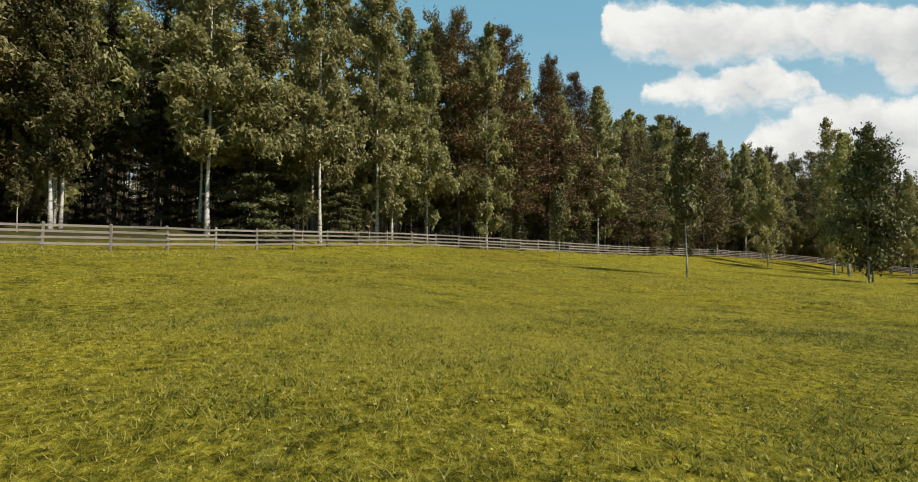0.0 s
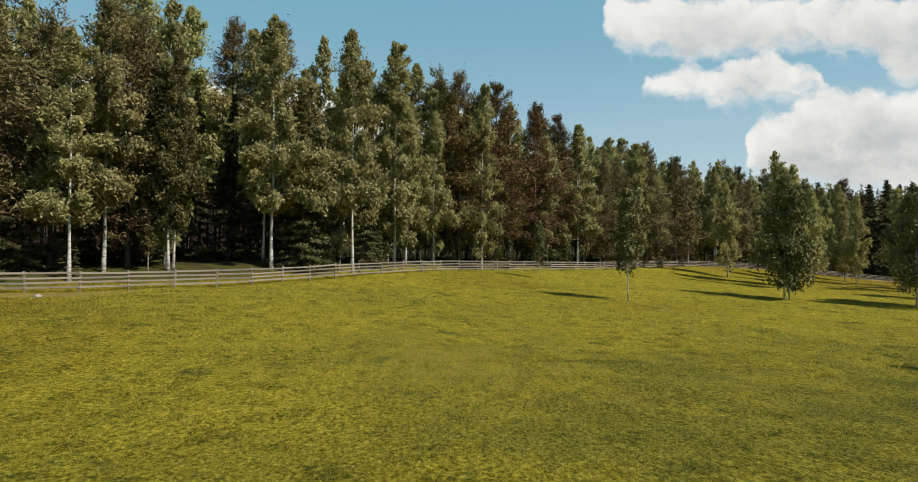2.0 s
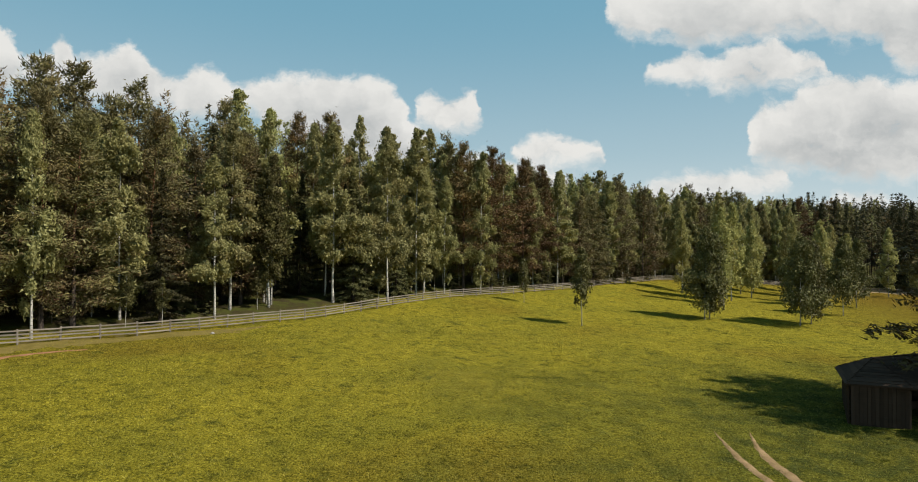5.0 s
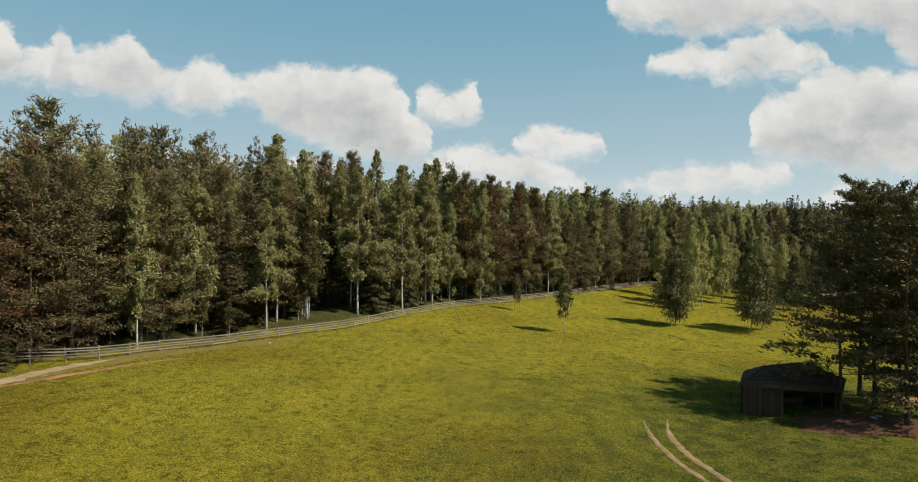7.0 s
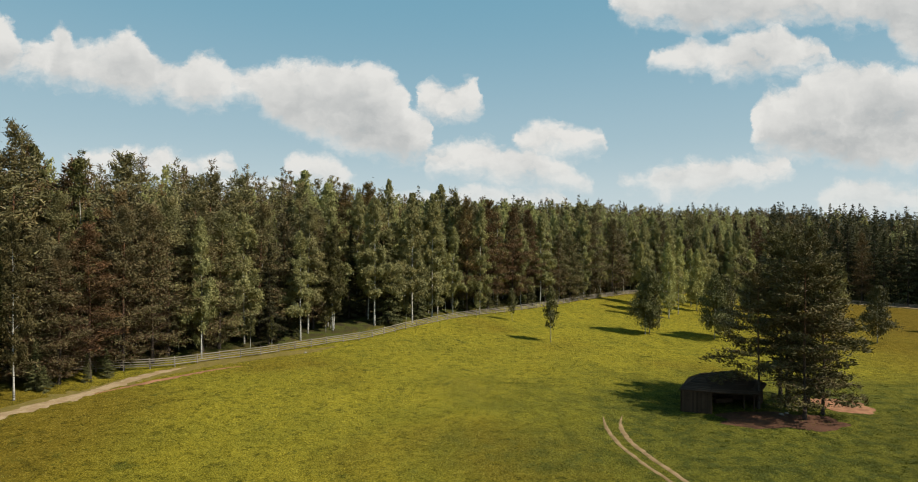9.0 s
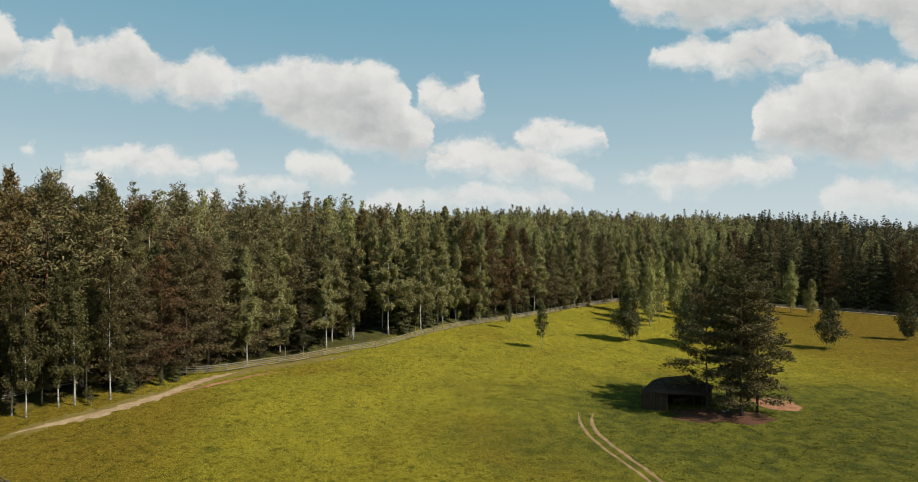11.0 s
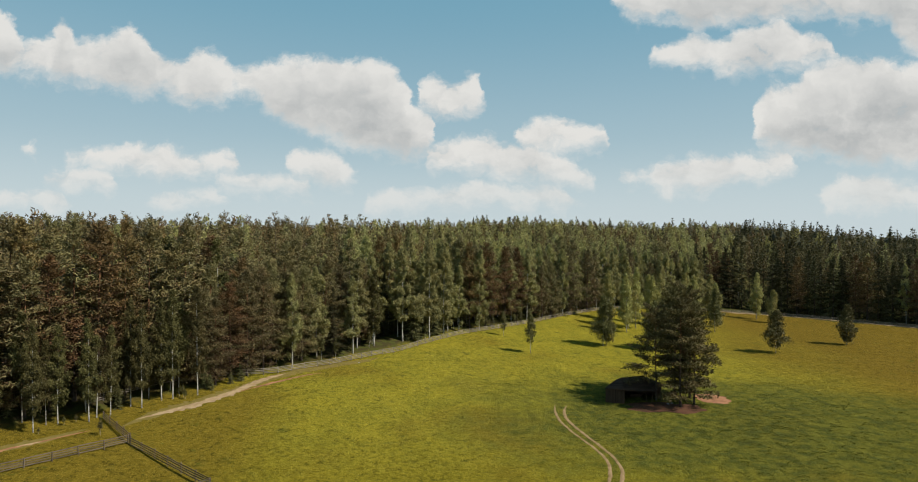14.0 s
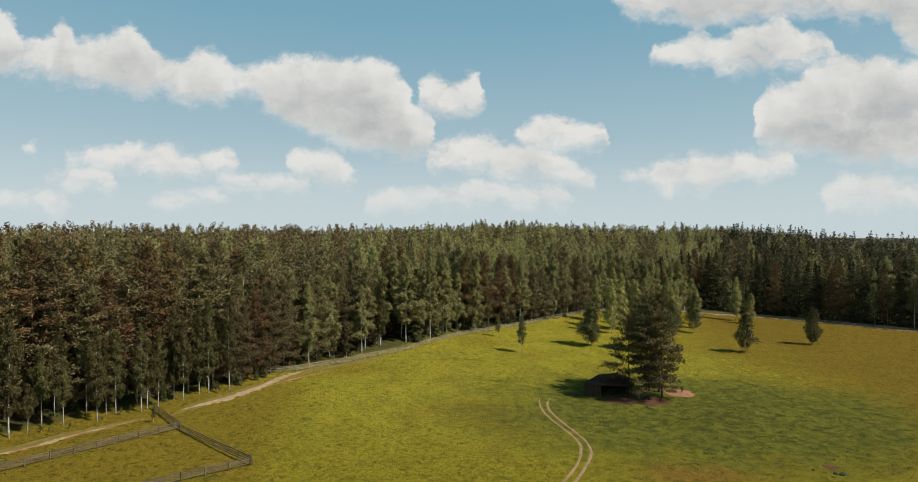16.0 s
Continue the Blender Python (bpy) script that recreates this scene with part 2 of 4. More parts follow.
def grass_material():
    m, n = material("pasture grass")
    p = place(n)
    col = grass_colour(n, p)
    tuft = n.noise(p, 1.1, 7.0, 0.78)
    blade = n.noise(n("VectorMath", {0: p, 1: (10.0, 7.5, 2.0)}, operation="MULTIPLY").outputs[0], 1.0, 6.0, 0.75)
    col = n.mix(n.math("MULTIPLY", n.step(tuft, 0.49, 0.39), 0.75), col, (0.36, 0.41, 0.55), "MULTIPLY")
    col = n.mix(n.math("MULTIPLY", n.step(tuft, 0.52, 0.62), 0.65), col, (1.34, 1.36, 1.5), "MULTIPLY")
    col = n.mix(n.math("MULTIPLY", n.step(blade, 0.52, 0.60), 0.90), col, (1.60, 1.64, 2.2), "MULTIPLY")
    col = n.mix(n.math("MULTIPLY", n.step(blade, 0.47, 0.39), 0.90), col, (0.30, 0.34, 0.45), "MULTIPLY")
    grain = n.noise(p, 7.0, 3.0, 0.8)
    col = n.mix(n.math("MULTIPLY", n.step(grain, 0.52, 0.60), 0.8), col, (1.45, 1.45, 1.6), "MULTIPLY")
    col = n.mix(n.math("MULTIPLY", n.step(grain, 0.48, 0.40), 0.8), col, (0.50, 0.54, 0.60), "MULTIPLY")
    # Needle litter and moss under the trees, with a ragged border.
    deep = n("Attribute")
    deep.attribute_name = "wood_depth"
    litter, moss = n.noise(p, 5.0, 4.0, 0.6), n.noise(p, 0.5, 5.0, 0.65)
    floor = n.mix(n.step(moss, 0.38, 0.62), (0.045, 0.036, 0.018), (0.062, 0.066, 0.016))
    floor = n.mix(n.math("MULTIPLY", n.step(litter, 0.5, 0.8), 0.5), floor, (0.03, 0.028, 0.012))
    under = n.step(n.math("MULTIPLY_ADD", moss, 7.0, deep.outputs["Fac"]), 4.6, 7.6)
    col = n.mix(under, col, floor)
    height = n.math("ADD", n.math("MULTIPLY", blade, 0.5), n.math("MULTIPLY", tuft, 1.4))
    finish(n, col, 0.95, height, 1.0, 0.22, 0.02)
    return m


def blade_material():
    m, n = material("grass blades")
    r = n("NewGeometry").outputs["Random Per Island"]
    col = n.mix(1.0, grass_colour(n, place(n)), (2.25, 2.35, 4.2), "MULTIPLY")
    col = n.mix(n.step(r, 0.6, 1.0), col, (0.36, 0.315, 0.07))
    col = n.mix(n.step(r, 0.22, 0.0), col, (0.20, 0.20, 0.022))
    finish(n, col, 0.6, specular=0.25, through_light=0.55)
    return m


def leaf_material(name, dark, light, tip, glow=0.22, spread=0.30, gloss=0.3):
    m, n = material(name)
    r = n("NewGeometry").outputs["Random Per Island"]
    one = n("ObjectInfo").outputs["Random"]
    col = n.mix(r, dark, light)
    col = n.mix(n.math("MULTIPLY", n.step(n.noise(place(n), 0.35, 2.0), 0.45, 0.7), 0.6), col, tip)
    hsv = n("HueSaturation", {"Hue": n.math("MULTIPLY_ADD", one, 0.03, 0.485), "Saturation": 1.0,
                              "Value": n.math("MULTIPLY_ADD", one, spread * 2, 1 - spread), "Color": col}).outputs[0]
    finish(n, hsv, 0.55, specular=gloss, through_light=glow)
    return m


def bark_material(name, kind):
    m, n = material(name)
    p = n("TexCoord").outputs["Object"]
    if kind == "birch":
        band = n.noise(n("VectorMath", {0: p, 1: (2.5, 2.5, 7.0)}, operation="MULTIPLY").outputs[0], 1.0, 5.0, 0.7)
        col = n.mix(n.step(band, 0.53, 0.63), (0.46, 0.44, 0.39), (0.035, 0.030, 0.026))
        col = n.mix(n.math("MULTIPLY", n.step(n("SeparateXYZ", {0: p}).outputs[2], 1.6, 0.0), n.step(band, 0.3, 0.6)), col, (0.06, 0.05, 0.04))
    else:
        crack = n.noise(n("VectorMath", {0: p, 1: (9.0, 9.0, 2.5)}, operation="MULTIPLY").outputs[0], 1.0, 5.0, 0.65)
        low, high = ((0.085, 0.066, 0.052), (0.235, 0.115, 0.055)) if kind == "pine" else ((0.075, 0.06, 0.05), (0.085, 0.065, 0.05))
        col = n.mix(n.step(n("SeparateXYZ", {0: p}).outputs[2], 4.0, 11.0), low, high)
        col = n.mix(n.step(crack, 0.58, 0.40), col, (0.03, 0.022, 0.018))
        band = crack
    finish(n, col, 0.85, band, 0.5, 0.03, 0.2)
    return m


def wood_material(name, pale, grey, dark):
    m, n = material(name)
    p = n("TexCoord").outputs["Object"]
    one = n("ObjectInfo").outputs["Random"]
    grain = n.noise(n("VectorMath", {0: p, 1: (1.2, 22.0, 22.0)}, operation="MULTIPLY").outputs[0], 1.0, 6.0, 0.65)
    stain = n.noise(place(n), 1.1, 4.0)
    col = n.mix(grain, grey, pale)
    col = n.mix(n.math("MULTIPLY", n.step(stain, 0.5, 0.75), 0.5), col, dark)
    col = n("HueSaturation", {"Value": n.math("MULTIPLY_ADD", one, 0.5, 0.75), "Color": col}).outputs[0]
    finish(n, col, 0.92, grain, 0.4, 0.01, 0.08)
    return m


def earth_material(name, pale, mid, dark, scale=1.0):
    m, n = material(name)
    p = place(n)
    a, b = n.noise(p, 0.9 * scale, 5.0, 0.65), n.noise(p, 9.0 * scale, 4.0, 0.6)
    col = n.mix(n.step(a, 0.35, 0.65), mid, pale)
    col = n.mix(n.math("MULTIPLY", n.step(b, 0.5, 0.75), 0.6), col, dark)
    finish(n, col, 0.95, b, 0.7, 0.05, 0.1)
    return m


WEED_LEAF = leaf_material("weed leaves", (0.072, 0.082, 0.012), (0.130, 0.135, 0.022), (0.120, 0.120, 0.020), 0.30, 0.0, 0.08)
CLOVER = leaf_material("pale clover", (0.20, 0.19, 0.045), (0.36, 0.33, 0.10), (0.32, 0.30, 0.08), 0.3, 0.0, 0.1)
PETAL = leaf_material("pale petals", (0.46, 0.38, 0.05), (0.60, 0.52, 0.16), (0.55, 0.46, 0.10), 0.3, 0.0)
GRASS, BLADES = grass_material(), blade_material()
BIRCH_LEAF = leaf_material("birch leaves", (0.158, 0.157, 0.058), (0.360, 0.338, 0.138), (0.375, 0.328, 0.118), 0.38, 0.22, 0.2)
# Birch leaves darkened for the west edge: shade and lens falloff as colour.
DIM_BIRCH_LEAF = leaf_material("dimmed birch leaves", (0.048, 0.045, 0.016), (0.118, 0.106, 0.040), (0.130, 0.108, 0.038), 0.20, 0.20, 0.10)
PINE_LEAF = leaf_material("pine needles", (0.078, 0.069, 0.030), (0.180, 0.154, 0.064), (0.198, 0.140, 0.058), 0.08, 0.20, 0.18)
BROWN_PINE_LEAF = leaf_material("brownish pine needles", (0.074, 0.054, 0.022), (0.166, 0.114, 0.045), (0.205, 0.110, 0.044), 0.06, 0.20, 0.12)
# Spruce colour darkened to stand in for the unlit side of the wood.
SHADED_SPRUCE_LEAF = leaf_material("spruce needles", (0.028, 0.029, 0.014), (0.072, 0.068, 0.029), (0.080, 0.068, 0.029), 0.03, 0.20, 0.05)
DEAD_TWIG = leaf_material("bare brown pine twigs", (0.055, 0.035, 0.020), (0.132, 0.075, 0.040), (0.115, 0.068, 0.037), 0.0, 0.20, 0.08)
GROVE_LEAF = leaf_material("light birch leaves", (0.175, 0.170, 0.056), (0.380, 0.345, 0.130), (0.400, 0.345, 0.118), 0.40, 0.18, 0.15)
GREEN_SPRUCE_LEAF = leaf_material("green spruce needles", (0.050, 0.053, 0.022), (0.125, 0.122, 0.046), (0.135, 0.118, 0.045), 0.08, 0.20, 0.10)
# Pine needles scaled down: the backlit look by the shed is in the colour.
SHADED_PINE_LEAF = leaf_material("shaded pine needles", (0.056, 0.048, 0.018), (0.134, 0.112, 0.042), (0.140, 0.102, 0.040), 0.05, 0.12, 0.10)
# Birch leaves again, with the shade of their backlit side mixed into the colour.
BACKLIT_BIRCH_LEAF = leaf_material("backlit birch leaves", (0.056, 0.055, 0.018), (0.130, 0.119, 0.043), (0.138, 0.118, 0.040), 0.08, 0.14, 0.15)
BIRCH_BARK, PINE_BARK, SPRUCE_BARK = (bark_material(k + " bark", k) for k in ("birch", "pine", "spruce"))
PADDOCK_WOOD = wood_material("dark weathered paddock rails", (0.165, 0.128, 0.094), (0.082, 0.062, 0.045), (0.040, 0.030, 0.022))
RAIL_WOOD = wood_material("weathered fence wood", (0.265, 0.230, 0.188), (0.145, 0.122, 0.098), (0.07, 0.055, 0.042))
HUT_WOOD = wood_material("old shed boards", (0.074, 0.048, 0.032), (0.042, 0.027, 0.018), (0.022, 0.015, 0.010))
ROOF_WOOD = wood_material("dark roof boards", (0.085, 0.052, 0.034), (0.036, 0.023, 0.015), (0.018, 0.012, 0.008))
SAND = earth_material("pale sand", (0.33, 0.245, 0.145), (0.245, 0.168, 0.092), (0.15, 0.105, 0.046))
SOIL = earth_material("red-brown soil", (0.105, 0.050, 0.027), (0.068, 0.032, 0.019), (0.038, 0.022, 0.013))
VERGE = earth_material("dry brown grass", (0.165, 0.125, 0.036), (0.125, 0.098, 0.022), (0.070, 0.058, 0.014))
CLAY = earth_material("orange sandy soil", (0.30, 0.150, 0.080), (0.20, 0.095, 0.050), (0.11, 0.062, 0.032))
STONE = earth_material("pale stone", (0.30, 0.28, 0.25), (0.22, 0.21, 0.19), (0.13, 0.12, 0.11), 4.0)
RUT = earth_material("worn rut soil", (0.27, 0.180, 0.095), (0.175, 0.115, 0.055), (0.11, 0.080, 0.028))


# ---- plan ----
EDGE = np.array([(-260, -400), (-140, -130), (-80, -52), (-64, -28), (-53, -14), (-46, 0), (-39.2, 8.4), (-35.8, 12.3), (-29.5, 18.0), (-23.2, 26.0),
                 (-17.0, 31.5), (-12, 39), (-6.3, 46.3), (-1.2, 52.5), (8, 61.5), (16.5, 70.5), (30, 86), (46.5, 102), (62, 112), (95, 124), (114, 122),
                 (134, 106), (158, 86), (200, 50), (250, -20), (330, -400)], float)


def depth_in_wood(x, y):
    """Metres behind the pasture's edge (negative: inside the pasture)."""
    x, y = np.asarray(x, float), np.asarray(y, float)
    best, inside = np.full(x.shape, 1e9), np.zeros(x.shape, bool)
    loop = np.vstack([EDGE, EDGE[:1]])
    for k, ((ax, ay), (bx, by)) in enumerate(zip(loop, loop[1:])):
        dx, dy = bx - ax, by - ay
        if k < len(EDGE) - 1:
            s = np.clip(((x - ax) * dx + (y - ay) * dy) / (dx * dx + dy * dy), 0, 1)
            best = np.minimum(best, np.hypot(x - ax - s * dx, y - ay - s * dy))
        if dy:
            inside ^= ((ay > y) != (by > y)) & (x < dx * (y - ay) / dy + ax)
    return np.where(inside, -best, best)


def smooth(v, a, b):
    s = np.clip((v - a) / (b - a), 0, 1)
    return s * s * (3 - 2 * s)


def ground_height(x, y):
    x, y = np.asarray(x, float), np.asarray(y, float)
    d = 0.751 * (x + 52) - 0.66 * (y + 15)
    z = 1.6 - 2.0 * np.tanh((d - 14) / 22)
    wood = depth_in_wood(x, y)
    west = smooth(90 - x, 0, 60)
    z = z + 1.0 * smooth(wood, 0.5, 7) * west
    z = z + 1.2 * smooth(wood, 6, 30) * smooth(-x, 15, 40) + (2.0 + 8.0 * smooth(x, -90, 40)) * smooth(wood, 30, 200) * smooth(340 - x, 0, 140) * smooth(y, -60, 80)
    z = z + 0.9 * smooth(wood, -11, 0) * smooth(y, 28, 52) * smooth(110 - x, 0, 60) + 0.5 * smooth(wood, -25, 0) * smooth(y, 70, 100) * smooth(110 - x, 0, 60)
    z = z - 0.06 * smooth(wood, -9, 0) * smooth(45 - y, 0, 20) * smooth(y, -5, 8)
    near = smooth(400 - np.hypot(x, y), 0, 200)
    z = z + near * (0.10 * np.sin(0.21 * x + 0.6) * np.sin(0.17 * y + 1.1) + 0.05 * np.sin(0.63 * x + 0.31 * y) + 0.03 * np.sin(1.3 * y - 0.9 * x))
    return z


def gz(x, y):
    return float(ground_height(x, y))


# ---- mesh helpers ----
def mesh_from(name, verts, faces, mats, index=None, soft=False):
    me = bpy.data.meshes.new(name)
    verts, faces = np.asarray(verts, np.float32), np.asarray(faces, np.int32)
    me.vertices.add(len(verts))
    me.vertices.foreach_set("co", verts.ravel())
    k = faces.shape[1]
    me.loops.add(faces.size)
    me.loops.foreach_set("vertex_index", faces.ravel())
    me.polygons.add(len(faces))
    me.polygons.foreach_set("loop_start", np.arange(0, faces.size, k, dtype=np.int32))
    for m in mats:
        me.materials.append(m)
    if index is not None:
        me.polygons.foreach_set("material_index", np.asarray(index, np.int32))
    me.update(calc_edges=True)
    me.polygons.foreach_set("use_smooth", np.full(len(faces), soft))
    return me


def part(name, me, parent, label="", m=None):
    ob = new(name, me)
    ob.parent = parent
    if m is not None:
        ob.matrix_basis = m
    return tagged(ob, label)


def box_mesh(name, sx, sy, sz, mat, bevel=0.01, rough=0.0, rng=None):
    """A box on its base centre with bevelled, slightly uneven edges."""
    bm = bmesh.new()
    bmesh.ops.create_cube(bm, size=1.0)
    for v in bm.verts:
        v.co = Vector((v.co.x * sx, v.co.y * sy, (v.co.z + 0.5) * sz))
        if rng is not None:
            v.co += Vector(rng.uniform(-rough, rough, 3))
    if bevel:
        bmesh.ops.bevel(bm, geom=bm.edges[:], offset=bevel, segments=1, affect="EDGES")
    me = bpy.data.meshes.new(name)
    bm.to_mesh(me)
    bm.free()
    me.materials.append(mat)
    return me


# ---- ground ----
def axis(fine_low, fine_high, step, far):
    core = np.arange(fine_low, fine_high + step, step)
    grow = np.cumsum(step * 1.28 ** np.arange(1, 40))
    grow = grow[grow < far]
    return np.concatenate([core[0] - grow[::-1], core, core[-1] + grow])


def make_ground():
    xs, ys = axis(-110, 210, 1.6, 4600), axis(-135, 150, 1.6, 4600)
    gx, gy = np.meshgrid(xs, ys)
    verts = np.stack([gx, gy, ground_height(gx, gy)], -1).reshape(-1, 3)
    w = len(xs)
    i, j = np.meshgrid(np.arange(w - 1), np.arange(len(ys) - 1))
    a = (j * w + i).ravel()
    faces = np.stack([a, a + 1, a + w + 1, a + w], 1)
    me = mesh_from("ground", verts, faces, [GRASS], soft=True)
    depth = me.attributes.new("wood_depth", "FLOAT", "POINT")
    depth.data.foreach_set("value", np.clip(depth_in_wood(verts[:, 0], verts[:, 1]), -20, 20).astype(np.float32))
    tagged(new("ground", me), "sunlit yellow-green pasture grass running into a shaded wood", "ground", kind="structure")


make_ground()


# ---- trees ----
def tube(points, radii, sides):
    """Vertices and triangles of a tapering tube along points."""
    points, ang = np.asarray(points, float), np.arange(sides) * 2 * np.pi / sides
    verts = []
    for k, p in enumerate(points):
        t = points[min(k + 1, len(points) - 1)] - points[max(k - 1, 0)]
        t = t / np.linalg.norm(t)
        a = np.cross(t, (0.31, 0.95, 0.05))
        a /= np.linalg.norm(a)
        b = np.cross(t, a)
        verts.append(p + radii[k] * (np.cos(ang)[:, None] * a + np.sin(ang)[:, None] * b))
    faces = []
    for k in range(len(points) - 1):
        for s in range(sides):
            p, q = k * sides + s, k * sides + (s + 1) % sides
            faces += [(p, q, q + sides), (p, q + sides, p + sides)]
    return np.concatenate(verts), np.array(faces)


def join(pieces):
    verts, faces, base = [], [], 0
    for v, f in pieces:
        verts.append(v)
        faces.append(np.asarray(f) + base)
        base += len(v)
    return np.concatenate(verts), np.concatenate(faces)


def leaves(centres, size, rng, out, along, level=0.5, slim=0.3, loose=0.75, stray=0.6):
    """One slim triangle for each spray of leaves: it runs roughly along the given way and faces outwards (out) and upwards (level)."""
    k = len(centres)
    n = out * 0.9 + rng.normal(size=(k, 3)) * loose
    n[:, 2] += level
    a = along + rng.normal(size=(k, 3)) * stray
    a /= np.linalg.norm(a, axis=1)[:, None]
    b = np.cross(n, a)
    b /= np.linalg.norm(b, axis=1)[:, None]
    s = (size * rng.uniform(0.55, 1.35, k))[:, None]
    verts = np.stack([centres + a * s, centres + (-0.7 * a + slim * b) * s, centres + (-0.7 * a - slim * b) * s], 1).reshape(-1, 3)
    return verts, np.arange(3 * k).reshape(-1, 3)


def crown_limbs(kind, h, rng, wide, low, count, layers, taper):
    """Limbs as (start, out, rise, droop, length) rows for a tree of height h."""
    s = np.sort(rng.uniform(0, 1, count) ** 0.85) if kind == "birch" else np.linspace(0, 0.985, count) + rng.normal(0, 0.006, count)
    if kind == "pine":
        s = np.round(s * layers) / layers + rng.normal(0, (0.36 if layers > 12 else 0.24) / layers, count)
    s = np.clip(s, 0, 0.985)
    start = h * (low + (1 - low) * s)
    if kind == "birch":
        shape = np.minimum(1, (s + 0.16) / 0.42) * np.clip(1.01 - s, 0, 1) ** taper
        rise, droop = rng.uniform(0.5, 1.1, count), rng.uniform(0.10, 0.26, count)
    elif kind == "pine":
        shape = np.minimum(1, (0.62 if layers > 12 else 0.78) + 1.6 * s) * np.clip(1.03 - s, 0, 1) ** (0.64 if layers > 12 else 0.42)
        rise, droop = 0.05 + 0.55 * s + rng.normal(0, 0.08, count), rng.uniform(-0.01, 0.03, count)
    else:
        shape = np.clip(1.02 - s, 0, 1) ** 0.9
        rise, droop = 0.15 * s - 0.32 + rng.normal(0, 0.06, count), rng.uniform(-0.05, 0.0, count)
    length = wide * shape * (rng.uniform(0.62, 1.18, count) if layers > 12 else rng.uniform(0.72, 1.06, count)) + 0.15
    turn = np.arange(count) * 2.39996 + rng.uniform(-0.5, 0.5, count)
    length *= 1 + (0.26 if kind == "birch" else 0.16) * np.sin(turn + start * 0.75 + count) + rng.normal(0, 0.06, count)
    return start, turn, rise, droop, length


def tree_meshes(kind, h, seed, wide, low, count, leaf_count, size, sides=7, with_limbs=True, clump=0.30, layers=19, plate=0.24, taper=0.68, dead=0.0):
    rng = np.random.default_rng(seed)
    lean = rng.normal(0, 0.012 * h, 2)
    zs = np.linspace(-0.35, h * 0.98, 8)
    sway = np.stack([lean[0] * (zs / h) ** 2 + 0.05 * np.sin(zs * 0.5 + seed), lean[1] * (zs / h) ** 2 + 0.05 * np.cos(zs * 0.43 + seed), zs], 1)
    girth = {"birch": 0.0054, "pine": 0.0088, "spruce": 0.0088}[kind] * h
    radii = girth * np.clip(1.03 - zs / h, 0.04, 1) ** 0.85
    radii[0] *= 1.5
    wood = [tube(sway, radii, sides)]
    start, turn, rise, droop, length = crown_limbs(kind, h, rng, wide, low, count, layers, taper)
    stem = np.stack([np.interp(start, zs, sway[:, 0]), np.interp(start, zs, sway[:, 1]), start], 1)

    def along(i, t):
        r = length[i] * t
        return stem[i] + np.stack([np.cos(turn[i]) * r, np.sin(turn[i]) * r, rise[i] * r - droop[i] * r * r], -1)

    if with_limbs:
        for i in range(count):
            ts = np.array([0.0, 0.5, 0.95])
            pts = np.stack([along(i, t) for t in ts])
            g = min(0.35 * np.interp(start[i], zs, radii), 0.012 + 0.011 * length[i])
            wood.append(tube(pts, [g, g * 0.6, g * 0.2], 3))
        if kind == "pine":
            for i in range(9):
                z0 = h * low * rng.uniform(0.25, 1.0)
                a, r = rng.uniform(0, 6.28), rng.uniform(0.5, 1.5)
                p0 = np.array([np.interp(z0, zs, sway[:, 0]), np.interp(z0, zs, sway[:, 1]), z0])
                wood.append(tube([p0, p0 + (np.cos(a) * r, np.sin(a) * r, -0.1 * r)], [0.025, 0.008], 3))
    fill = (length + 0.3) * (1 + 1.1 * smooth(start / h, 0.62, 1.0))
    pick = rng.choice(count, leaf_count, p=fill / fill.sum())
    t = rng.uniform(0.18, 1.0, leaf_count) ** (0.62 if kind != "spruce" else 0.75)
    # Leaves gather in sprays along each limb, with gaps between them.
    sprays = 5 if kind == "birch" else 4
    t = np.clip(np.round(t * sprays + rng.uniform(-0.28, 0.28, leaf_count)) / sprays + rng.normal(0, 0.06, leaf_count), 0.12, 1.02)
    c = along(pick, t)
    tip = leaf_count // (11 if kind == "birch" else 14)
    up = h * rng.uniform(0.84, 1.005, tip)
    cone = rng.normal(0, 1, (tip, 2)) * (0.06 + wide * (1.005 - up / h) * (1.1 if kind == "birch" else 0.45))[:, None]
    c[:tip] = np.stack([np.interp(up, zs, sway[:, 0]) + cone[:, 0], np.interp(up, zs, sway[:, 1]) + cone[:, 1], up], 1)
    out = np.stack([np.cos(turn[pick]), np.sin(turn[pick]), np.full(leaf_count, 0.25)], 1)
    # Sprays grow shorter and point upwards towards the leader.
    height = np.clip(c[:, 2] / h, 0, 1)
    high = smooth(height, 0.72, 1.0)
    size = size * (1.06 - 0.36 * smooth(height, 0.60, 1.0))
    rising = np.stack([np.zeros(leaf_count), np.zeros(leaf_count), 0.7 * high], 1)
    bare = np.zeros(leaf_count, bool)
    slim = np.full(leaf_count, 0.27)
    if kind == "birch":
        c += rng.normal(0, 1, (leaf_count, 3)) * (clump * (0.55 + 0.08 * length[pick]) * (1 - 0.5 * high))[:, None] * (1, 1, 1.25)
        c[:, 2] -= np.abs(rng.normal(0, 0.28, leaf_count)) * (1 - 0.7 * high)
